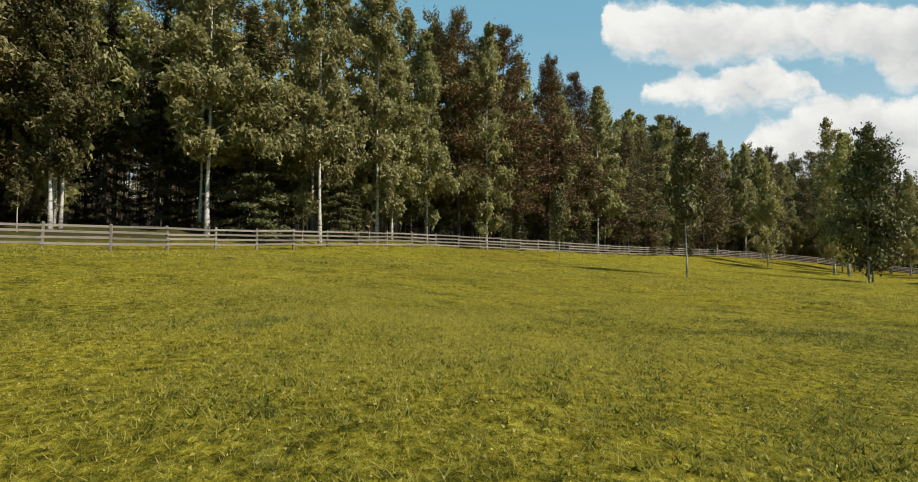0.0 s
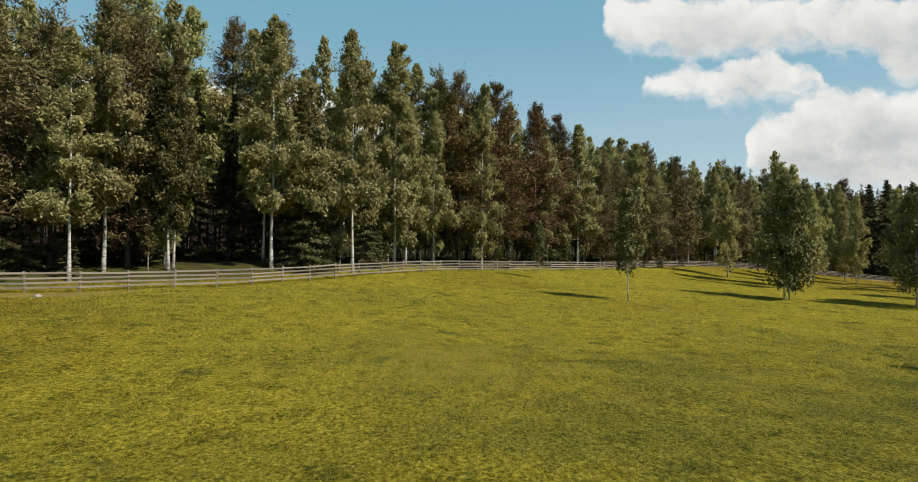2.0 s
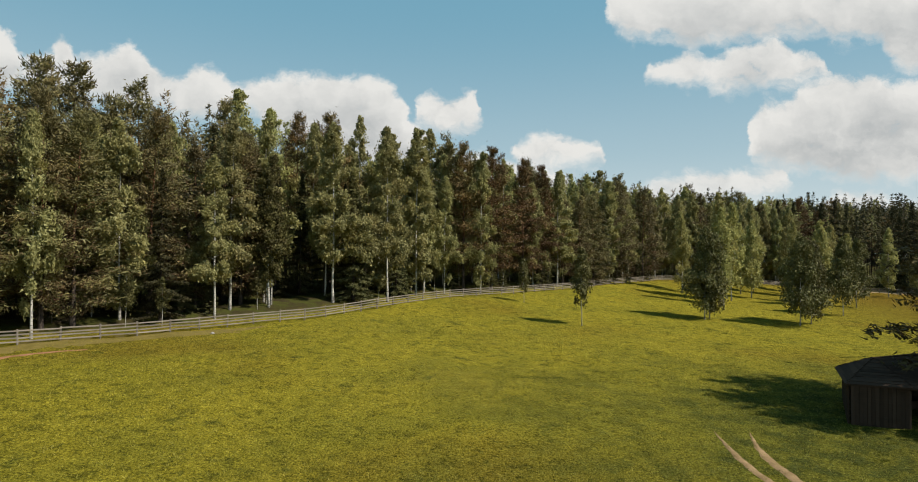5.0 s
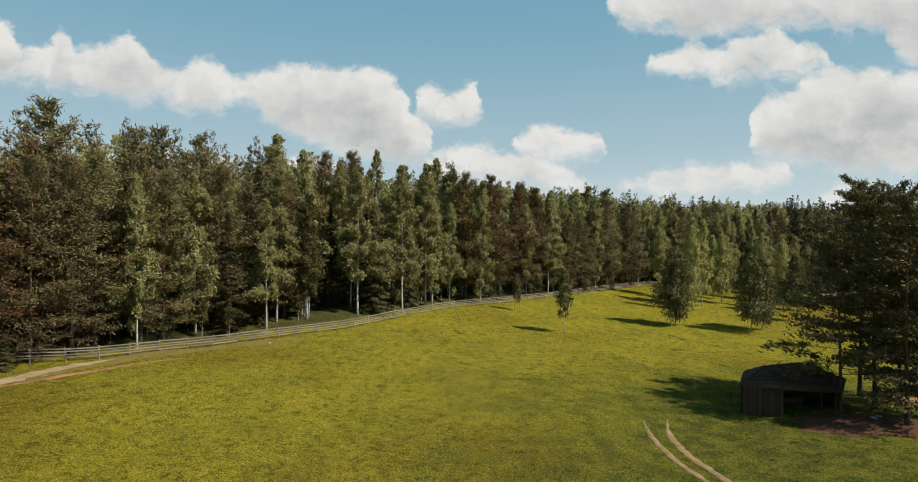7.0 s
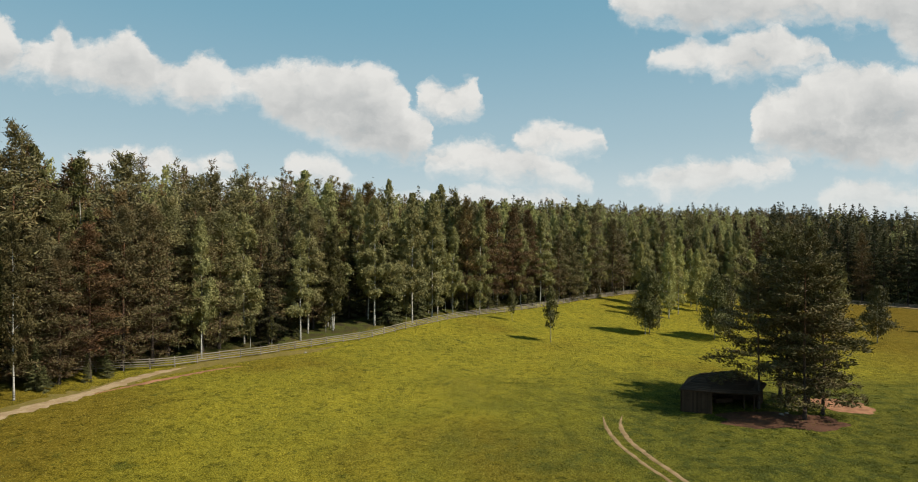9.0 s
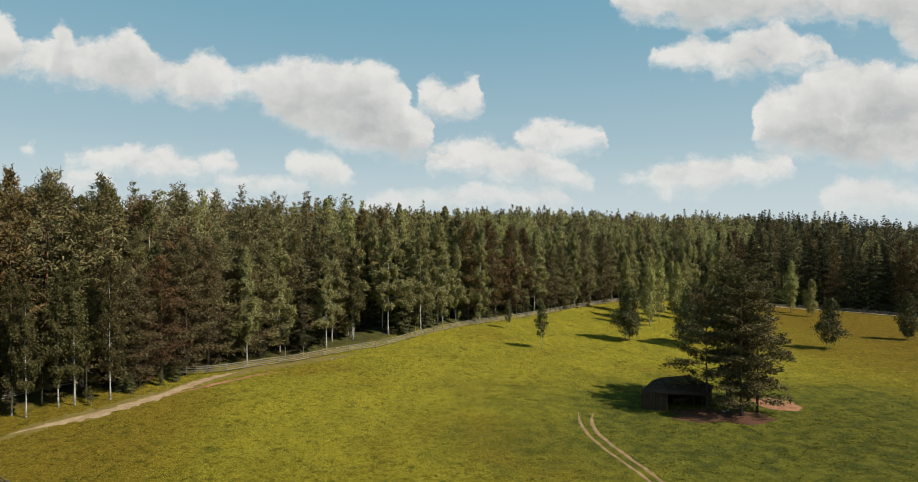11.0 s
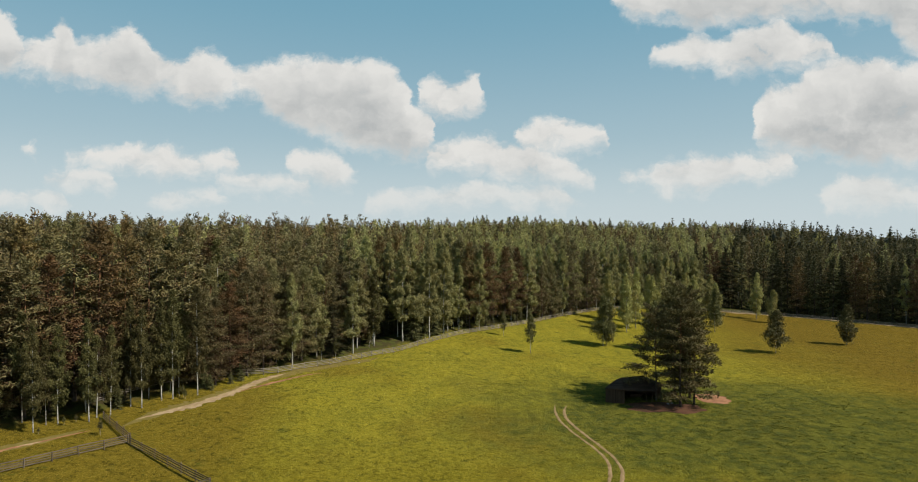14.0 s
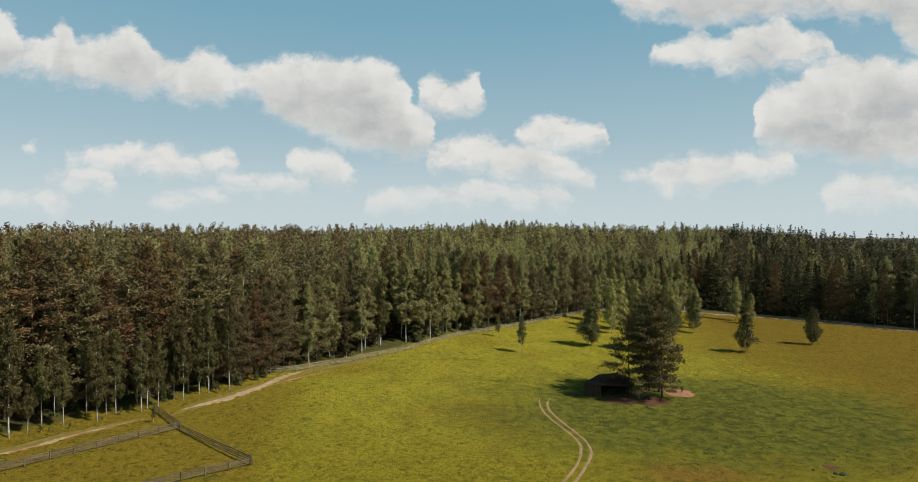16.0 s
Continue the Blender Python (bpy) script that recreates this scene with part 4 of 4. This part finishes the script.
def fence(points, label, group="pasture fences", pitch=2.9, levels=(0.20, 0.49, 0.78, 1.07), height=1.28, post=POST, rails=RAILS):
    root = tagged(new("rail_fence"), label, "fence", group)
    line = np.array(points, float)
    seg = np.diff(line, axis=0)
    run = np.concatenate([[0], np.cumsum(np.hypot(*seg.T))])
    count = max(2, int(round(run[-1] / pitch)) + 1)
    at = np.linspace(0, run[-1], count)
    xs, ys = np.interp(at, run, line[:, 0]), np.interp(at, run, line[:, 1])
    root.matrix_basis = pose(xs[0], ys[0], gz(xs[0], ys[0]))
    back = root.matrix_basis.inverted()
    zs = ground_height(xs, ys)
    zs = np.convolve(np.pad(zs, 3, "edge"), np.ones(7) / 7, "valid")
    tops = []
    for x, y, z in zip(xs, ys, zs.tolist()):
        lean = FENCE_RNG.normal(0, 1.6, 2)
        part("post", post, root, m=back @ pose(x, y, z + height - 1.75 + FENCE_RNG.normal(0, 0.03), lean[0], lean[1], FENCE_RNG.uniform(0, 90)))
        tops.append(Vector((x, y, z)))
    for a, b in zip(tops, tops[1:]):
        flat = (b - a).to_2d().normalized()
        side = Vector((flat.y, -flat.x, 0)) * 0.085
        for level in levels:
            p = a + side + Vector((0, 0, level + FENCE_RNG.normal(0, 0.022)))
            q = b + side + Vector((0, 0, level + FENCE_RNG.normal(0, 0.022)))
            way = q - p
            turn = way.to_track_quat("X", "Z").to_matrix().to_4x4()
            m = Matrix.Translation((p + q) / 2) @ turn @ Matrix.Diagonal((way.length + 0.16, 1, 1, 1))
            part("rail", rails[int(FENCE_RNG.integers(4))], root, m=back @ m)
    return root


fence([(-60.0, -16.0), (-55.5, -6.0), (-50.5, 2.5), (-45.0, 5.0), *map(tuple, EDGE[6:18])], "long weathered grey four-rail wooden fence along the wood")
fence([(46.5, 102), (62, 111.5), (97, 123.5), (110, 123.2), (121, 120.6), (130.3, 116), (138, 108.6), (145, 101.6), (159, 88.4), (200, 52)], "grey wooden rail fence at the far side of the pasture", pitch=3.2)
fence([(-55.3, -19.0), (-46.8, -27.0)], "dark weathered four-rail wooden fence beside the sandy path", post=PADDOCK_POST, rails=PADDOCK_RAILS)
fence([(-46.7, -27.2), (-31.3, -37.8)], "dark weathered four-rail wooden fence closing a small paddock", post=PADDOCK_POST, rails=PADDOCK_RAILS)
fence([(-31.4, -38.0), (-39.4, -44.6), (-50, -54)], "dark weathered wooden rail fence on the near side of the paddock", post=PADDOCK_POST, rails=PADDOCK_RAILS)
fence([(-47.0, -27.2), (-62, -44.5), (-78, -62)], "dark weathered wooden rail fence on the wood side of the paddock", post=PADDOCK_POST, rails=PADDOCK_RAILS)


# ---- tracks and bare ground ----
def strip(name, points, half, material, label, category, lift=0.03, step=0.7, ragged=0.35, seed=1, parent=None, kind="structure"):
    rng = np.random.default_rng(seed)
    line = np.array(points, float)
    run = np.concatenate([[0], np.cumsum(np.hypot(*np.diff(line, axis=0).T))])
    at = np.arange(0, run[-1], step)
    x, y = np.interp(at, run, line[:, 0]), np.interp(at, run, line[:, 1])
    ease = np.ones(9) / 9
    x, y = (np.convolve(np.pad(v, 4, "edge"), ease, "valid") for v in (x, y))
    tx, ty = np.gradient(x), np.gradient(y)
    ln = np.hypot(tx, ty)
    nx, ny = -ty / ln, tx / ln
    rows = []
    for s in (-1, -0.5, 0, 0.5, 1):
        taper = np.clip(np.minimum(np.arange(len(x)), np.arange(len(x))[::-1]) / 9, 0.05, 1)
        off = s * half * taper * (1 + (rng.uniform(-ragged, ragged, len(x)) if abs(s) == 1 else 0))
        px, py = x + nx * off, y + ny * off
        sink = -0.05 if abs(s) == 1 else 0.0
        rows.append(np.stack([px, py, ground_height(px, py) + lift + sink], 1))
    k = len(x)
    verts = np.concatenate(rows)
    a = np.concatenate([np.arange(k - 1) + r * k for r in range(4)])
    faces = np.stack([a, a + 1, a + k + 1, a + k], 1)
    return tagged(new(name, mesh_from(name, verts, faces, [material], soft=True)), label, category, kind=kind)


RUT_WEST = [(15.0, 0.6), (14.3, -2.4), (13.9, -6.5), (14.2, -10.5), (15.0, -14.5), (16.9, -21), (17.9, -25), (17.8, -28.8), (15.7, -35.4), (12.9, -41), (7, -52), (2, -64), (-2, -80)]
RUT_EAST = [(17.4, 0.8), (16.2, -2.0), (15.4, -5.2), (15.4, -9.8), (16.8, -16.2), (18.5, -22.2), (19.4, -27), (18.6, -31.8), (14.7, -40.6), (8.8, -52), (3.8, -64.4), (-0.4, -80)]
strip("dirt_track", RUT_WEST, 0.27, RUT, "pale bare wheel rut across the grass", "track", seed=3)
strip("dirt_track", RUT_EAST, 0.29, RUT, "pale bare wheel rut across the grass", "track", seed=4)
strip("dry_verge", [(-51.5, -22.5), (-48.4, -14.6), (-44.9, -9.0), (-42.3, -3.5), (-39.8, 3.4), (-36.6, 8.8), (-33.5, 12.6), (-27.0, 18.9), (-19.6, 26.2)], 2.0, VERGE,
      "brown trampled grass along the sandy path", "path", lift=0.015, seed=7, ragged=0.55)
strip("sand_path", [(-51.0, -19.5), (-49.2, -17.0), (-47.6, -14.4), (-44.9, -11.3), (-42.5, -6.0), (-40.6, 1.1), (-38.4, 7.4), (-36.0, 10.2)], 1.15, SAND, "broad sandy path beside the fence", "path", seed=6, ragged=0.6)
strip("sand_path", [(88, 124.5), (98, 125.6), (110, 125), (121.6, 122.2), (131.4, 117.3), (139.2, 109.6), (146, 102.8), (160, 89.6), (200, 53.5)], 1.1, SAND,
      "narrow pale sandy path behind the far fence", "path", lift=0.06, seed=9, ragged=0.5)
strip("sand_path", [(-41.4, -4.0), (-40.2, -1.6), (-37.8, 1.8), (-35.1, 6.0), (-31.4, 9.4), (-29.0, 11.8)], 0.34, CLAY, "narrow reddish trodden path branching off", "path", lift=0.045, seed=10, ragged=0.8)
strip("dry_verge", [(-75, -51), (-66.6, -38.8), (-63.4, -34.2), (-60.0, -30.4), (-57.4, -27), (-54.4, -22.6)], 1.7, VERGE, "brown trampled grass along the wood", "path", lift=0.015, seed=8, ragged=0.55)


def patch(name, x, y, rx, ry, material, label, lift=0.05, seed=1):
    rng = np.random.default_rng(seed)
    rings, spokes = 6, 40
    wob = 1 + 0.30 * np.convolve(np.tile(rng.uniform(-1, 1, spokes), 3), np.ones(3) / 3, "same")[spokes:2 * spokes]
    verts = [(x, y, gz(x, y) + lift)]
    for r in range(1, rings + 1):
        for k in range(spokes):
            a, f = 2 * np.pi * k / spokes, r / rings
            px, py = x + rx * f * wob[k] * np.cos(a), y + ry * f * wob[k] * np.sin(a)
            verts.append((px, py, gz(px, py) + (lift if r < rings else -0.03)))
    faces = [(0, 1 + k, 1 + (k + 1) % spokes) for k in range(spokes)]
    for r in range(rings - 1):
        for k in range(spokes):
            p, q = 1 + r * spokes + k, 1 + r * spokes + (k + 1) % spokes
            faces += [(p, p + spokes, q + spokes), (p, q + spokes, q)]
    return tagged(new(name, mesh_from(name, verts, faces, [material], soft=True)), label, "bare ground", kind="structure")


strip("sandy_bank", [(-74, -50), (-66.8, -40.6), (-62.5, -35.2), (-61.0, -32.6), (-59.9, -30.9), (-57.9, -28.5), (-55.4, -25.1), (-53.6, -23.2)], 0.38, CLAY,
      "broken strip of orange bare earth along the wood", "bare ground", lift=0.03, seed=12, ragged=0.95)
strip("bare_sand", [(-66.5, -40.2), (-64.5, -37.8)], 0.6, SAND, "small pale sandy patch on the path by the wood", "bare ground", lift=0.06, seed=13, ragged=0.8, step=0.3)
strip("bare_sand", [(-63.6, -36.6), (-60.9, -32.4)], 0.8, SAND, "small pale sandy patch on the path by the wood", "bare ground", lift=0.06, seed=14, ragged=0.8, step=0.3)
strip("bare_sand", [(-59.8, -30.7), (-57.6, -28.2)], 0.5, SAND, "small pale sandy patch on the path by the wood", "bare ground", lift=0.06, seed=15, ragged=0.8, step=0.3)
patch("bare_soil", 52.7, -35.4, 1.2, 1.0, SOIL, "bare brown earth thrown up in the weeds", seed=5)
patch("bare_soil", 34.3, -1.3, 7.2, 3.5, SOIL, "trodden red-brown soil in front of the shed", seed=2)
patch("bare_soil", 45.2, 5.2, 3.4, 3.6, CLAY, "orange trodden sandy soil beside the pines", seed=3)


# ---- shed ----
def make_shed():
    """A low shed on an uneven plan: boarded front and sides, open towards the pines, under a sagging hipped roof."""
    at = (24.5, 2.0)
    root = tagged(new("cattle_shed"), "low weathered wooden cattle shed, open-fronted under a sagging dark roof", "shed")
    root.matrix_basis = pose(*at, gz(28, 3) - 0.08)
    rng = np.random.default_rng(3)
    west, corner, porch, east, north = (0.0, 0.0), (2.9, -1.15), (8.5, 0.3), (11.5, 4.2), (3.7, 6.5)

    def wall(name, a, b, high):
        length = math.hypot(b[0] - a[0], b[1] - a[1])
        ob = part(name, box_mesh(name, length, 0.08, high - 0.08, HUT_WOOD, 0.0), root,
                  m=pose((a[0] + b[0]) / 2, (a[1] + b[1]) / 2, 0, 0, 0, math.degrees(math.atan2(b[1] - a[1], b[0] - a[0]))))
        boards = [box_mesh("board", 0.205, 0.035, high, HUT_WOOD, 0.006, 0.006, rng) for _ in range(3)]
        for k in range(int(length / 0.22)):
            part("board", boards[int(rng.integers(3))], ob, m=pose(-length / 2 + 0.11 + 0.22 * k, -0.06, -0.02 + rng.normal(0, 0.02), 0, rng.normal(0, 0.4), 0))

    wall("front_wall", west, corner, 2.62)
    wall("side_wall", (north[0] - 0.05, north[1] - 0.1), (west[0] - 0.05, west[1] + 0.12), 2.45)
    wall("side_wall", (9.6, 1.75), (11.4, 4.05), 2.15)
    wall("back_wall", east, north, 2.2)
    for x, y, high, lean in ((2.98, -1.05, 2.6, 0), (*porch, 1.95, 1.5), (7.6, 0.75, 2.0, -3.0), (9.45, 1.55, 2.05, 0)):
        part("post", box_mesh("post", 0.15, 0.15, high, HUT_WOOD, 0.02, 0.012, rng), root, m=pose(x, y, -0.05, 0, lean, rng.uniform(-8, 8)))
    way = math.degrees(math.atan2(porch[1] - corner[1], porch[0] - corner[0]))
    span = math.hypot(porch[0] - corner[0], porch[1] - corner[1])
    part("beam", box_mesh("beam", span, 0.15, 0.18, HUT_WOOD, 0.02, 0.01, rng), root,
         m=pose((corner[0] + porch[0]) / 2, (corner[1] + porch[1]) / 2, 2.16, 0, 6.2, way))
    part("manger", box_mesh("manger", 2.4, 0.5, 0.7, HUT_WOOD, 0.02, 0.01, rng), root, m=pose(6.4, 3.6, 0, 0, 0, 15))
    # Eaves stand out beyond the walls; the east end has sunk.
    ridge_west, ridge_east = Vector((3.7, 3.2, 3.72)), Vector((7.5, 4.1, 3.85))
    eave = {k: Vector((x, y, z)) for k, x, y, z in (("west", -0.28, 0.0, 2.60), ("corner", 2.9, -1.55, 2.66), ("porch", 9.0, 0.0, 1.98),
                                                     ("east", 12.0, 4.25, 2.28), ("north", 3.55, 6.95, 2.36))}
    slopes = (("roof_front", "corner", "porch", ridge_west, ridge_east), ("roof_side", "porch", "east", ridge_east, ridge_east),
              ("roof_back", "east", "north", ridge_east, ridge_west), ("roof_side", "north", "west", ridge_west, ridge_west),
              ("roof_front", "west", "corner", ridge_west, ridge_west))
    for name, low_a, low_b, q0, q1 in slopes:
        p0, p1 = eave[low_a], eave[low_b]
        ring = [p0, p1, q1] if q0 is q1 else [p0, p1, q1, q0]
        bm = bmesh.new()
        top = [bm.verts.new(p) for p in ring]
        low = [bm.verts.new(p - Vector((0, 0, 0.08))) for p in ring]
        bm.faces.new(top)
        bm.faces.new(low[::-1])
        for k in range(len(ring)):
            k2 = (k + 1) % len(ring)
            bm.faces.new((top[k], low[k], low[k2], top[k2]))
        me = bpy.data.meshes.new(name)
        bm.to_mesh(me)
        bm.free()
        me.materials.append(ROOF_WOOD)
        slope = part(name, me, root)
        # Courses of roof boards laid along the slope, lifted and slipped with age.
        for k in range(11):
            f = (k + 0.35) / 11.4
            u, v = p0.lerp(q0, f), p1.lerp(q1, f)
            way = v - u
            if way.length < 0.5:
                continue
            up = (q0 - p0).cross(p1 - p0)
            up = -up if up.z < 0 else up
            xaxis, zaxis = way.normalized(), up.normalized()
            yaxis = zaxis.cross(xaxis)
            zaxis = xaxis.cross(yaxis)
            m = Matrix((xaxis, yaxis, zaxis)).transposed().to_4x4()
            m.translation = (u + v) / 2 + zaxis * (0.03 + rng.uniform(0, 0.03))
            part("roof_board", box_mesh("roof_board", way.length - 0.05, 0.33, 0.028, ROOF_WOOD, 0.004, 0.010, rng), slope,
                 m=m @ pose(0, 0, 0, rng.normal(2.5, 1.5), rng.normal(0, 0.3), rng.normal(0, 0.5)))
    way = ridge_east - ridge_west
    m = Matrix.Translation((ridge_west + ridge_east) / 2) @ way.to_track_quat("X", "Z").to_matrix().to_4x4()
    part("ridge_cap", box_mesh("ridge_cap", way.length + 0.3, 0.3, 0.05, ROOF_WOOD, 0.01, 0.01, rng), root, m=m)


make_shed()


# ---- grass ----
def blades(name, label, xs, ys, low, high, width, per, seed, material=None, category="grass", bend=0.55):
    """Tufts of upright blades, each blade one narrow triangle."""
    rng = np.random.default_rng(seed)
    keep = depth_in_wood(xs, ys) < -0.3
    xs, ys = np.repeat(xs[keep], per), np.repeat(ys[keep], per)
    k = len(xs)
    xs, ys = xs + rng.normal(0, width * 2.2, k), ys + rng.normal(0, width * 2.2, k)
    z = ground_height(xs, ys) - 0.01
    a, h, lean = rng.uniform(0, np.pi, k), rng.uniform(low, high, k), rng.normal(0, bend, (k, 2))
    base = np.stack([xs, ys, z], 1)
    side = np.stack([np.cos(a), np.sin(a), np.zeros(k)], 1) * (width * rng.uniform(0.6, 1.3, k))[:, None]
    tip = base + np.stack([lean[:, 0] * h, lean[:, 1] * h, h], 1)
    verts = np.stack([base - side, base + side, tip], 1).reshape(-1, 3)
    tagged(new(name, mesh_from(name, verts, np.arange(3 * k).reshape(-1, 3), [material or BLADES])), label, category, kind="stuff")


def sow():
    rng = np.random.default_rng(77)

    def scatter(count, core, reach, least=0.0):
        """Thick round (0, 9), thinning out evenly with the distance."""
        f = rng.uniform(0, 1, count)
        r = core * np.sqrt((1 + (reach / core) ** 2) ** f - 1)
        r = np.where(r < least, least + rng.exponential(14.0, count), r)
        a = rng.uniform(0, 2 * np.pi, count)
        return 1.0 * r * np.cos(a), 9 + r * np.sin(a)

    blades("meadow_grass", "short yellow-green meadow grass", *scatter(130000, 4.0, 60.0), 0.025, 0.080, 0.0050, 3, 1, bend=0.75)
    blades("pasture_tufts", "scattered coarse grass tufts over the pasture", *scatter(46000, 26.0, 110.0, 17.0), 0.05, 0.13, 0.026, 3, 2)

    # Dark broad-leaved weeds in clumps, thicker to the east, and small pale flowers.
    spots = np.concatenate([rng.uniform((-30, 2), (40, 48), (70, 2)), rng.uniform((14, -48), (80, 22), (260, 2)), rng.uniform((-40, -60), (15, 0), (60, 2)),
                            rng.uniform((1.0, 3.6), (9.5, 14.0), (34, 2)), np.array([(0.9, 7.3), (2.6, 6.6), (4.2, 7.2), (1.2, 10.4), (-0.9, 8.4), (7.0, 16.0), (9.4, 13.0), (-6.2, 8.0), (-13.0, 16.0)])])
    size = rng.uniform(0.25, 0.75, len(spots))
    pick = rng.integers(len(spots), size=34000)
    at = spots[pick] + rng.normal(0, 1, (34000, 2)) * size[pick][:, None]
    blades("weeds", "dark green broad-leaved weeds in clumps", at[:, 0], at[:, 1], 0.02, 0.075, 0.011, 5, 3, WEED_LEAF, "weeds", 1.1)
    spots = np.concatenate([rng.normal((52, -14), (17, 13), (1100, 2)), rng.normal((44, -34), (16, 9), (200, 2))])
    spots = spots[spots[:, 0] > 17]
    size = rng.uniform(0.10, 0.42, len(spots)) ** 1.2
    pick = rng.integers(len(spots), size=15000)
    at = spots[pick] + rng.normal(0, 1, (15000, 2)) * size[pick][:, None] * (1.6, 0.8)
    blades("tussocks", "dark green tussocks and tall weeds near the shed", at[:, 0], at[:, 1], 0.04, 0.16, 0.036, 3, 4, WEED_LEAF, "weeds", 0.95)
    x, y = scatter(100000, 13.0, 70.0)
    c = np.stack([x, y, ground_height(x, y) + rng.uniform(0.04, 0.10, len(x))], 1)[depth_in_wood(x, y) < -0.5]
    heads = leaves(c, 0.0145, rng, rng.normal(size=c.shape), rng.normal(size=c.shape), 1.2, 0.8)
    tagged(new("clover", mesh_from("clover", *heads, [CLOVER])), "pale clover leaves dotted through the grass", "plants", kind="stuff")
    x, y = scatter(12000, 7.0, 60.0)
    c = np.stack([x, y, ground_height(x, y) + rng.uniform(0.05, 0.13, len(x))], 1)[depth_in_wood(x, y) < -0.5]
    petals = leaves(c, 0.0095, rng, rng.normal(size=c.shape), rng.normal(size=c.shape), 0.8, 0.7)
    tagged(new("flowers", mesh_from("flowers", *petals, [PETAL])), "tiny pale yellow flower heads in the grass", "flowers", kind="stuff")


sow()


# ---- stones ----
def stone(x, y, size, seed, label, material=STONE):
    rng = np.random.default_rng(seed)
    bm = bmesh.new()
    bmesh.ops.create_icosphere(bm, subdivisions=2, radius=1.0)
    for v in bm.verts:
        k = 1 + 0.22 * noise.noise(v.co * 1.3 + Vector((seed, 0, 0))) + rng.normal(0, 0.02)
        v.co = Vector((v.co.x * size * 1.25, v.co.y * size, v.co.z * size * 0.7)) * k
    me = bpy.data.meshes.new("field_stone")
    bm.to_mesh(me)
    bm.free()
    me.materials.append(material)
    ob = tagged(new("field_stone", me), label, "stone", "stones in the pasture")
    ob.matrix_basis = pose(x, y, gz(x, y) + size * 0.25, 0, 0, rng.uniform(0, 360))


stone(-24.2, 20.6, 0.20, 1, "pale grey field stone lying in the grass near the fence")
stone(35.3, 0.6, 0.24, 2, "pale stone on the trodden soil by the shed")
stone(36.2, 1.2, 0.20, 3, "small pale stone on the trodden soil by the shed")
DARK_STONE = earth_material("dark stone", (0.050, 0.046, 0.042), (0.032, 0.030, 0.028), (0.02, 0.018, 0.016), 4.0)
for k, (x, y, size) in enumerate(((52.4, -38.4, 0.34), (51.7, -38.0, 0.25), (49.4, -36.6, 0.20), (53.0, -37.6, 0.20))):
    stone(x, y, size, 10 + k, "dark field stone beside bare earth in the weeds", DARK_STONE)
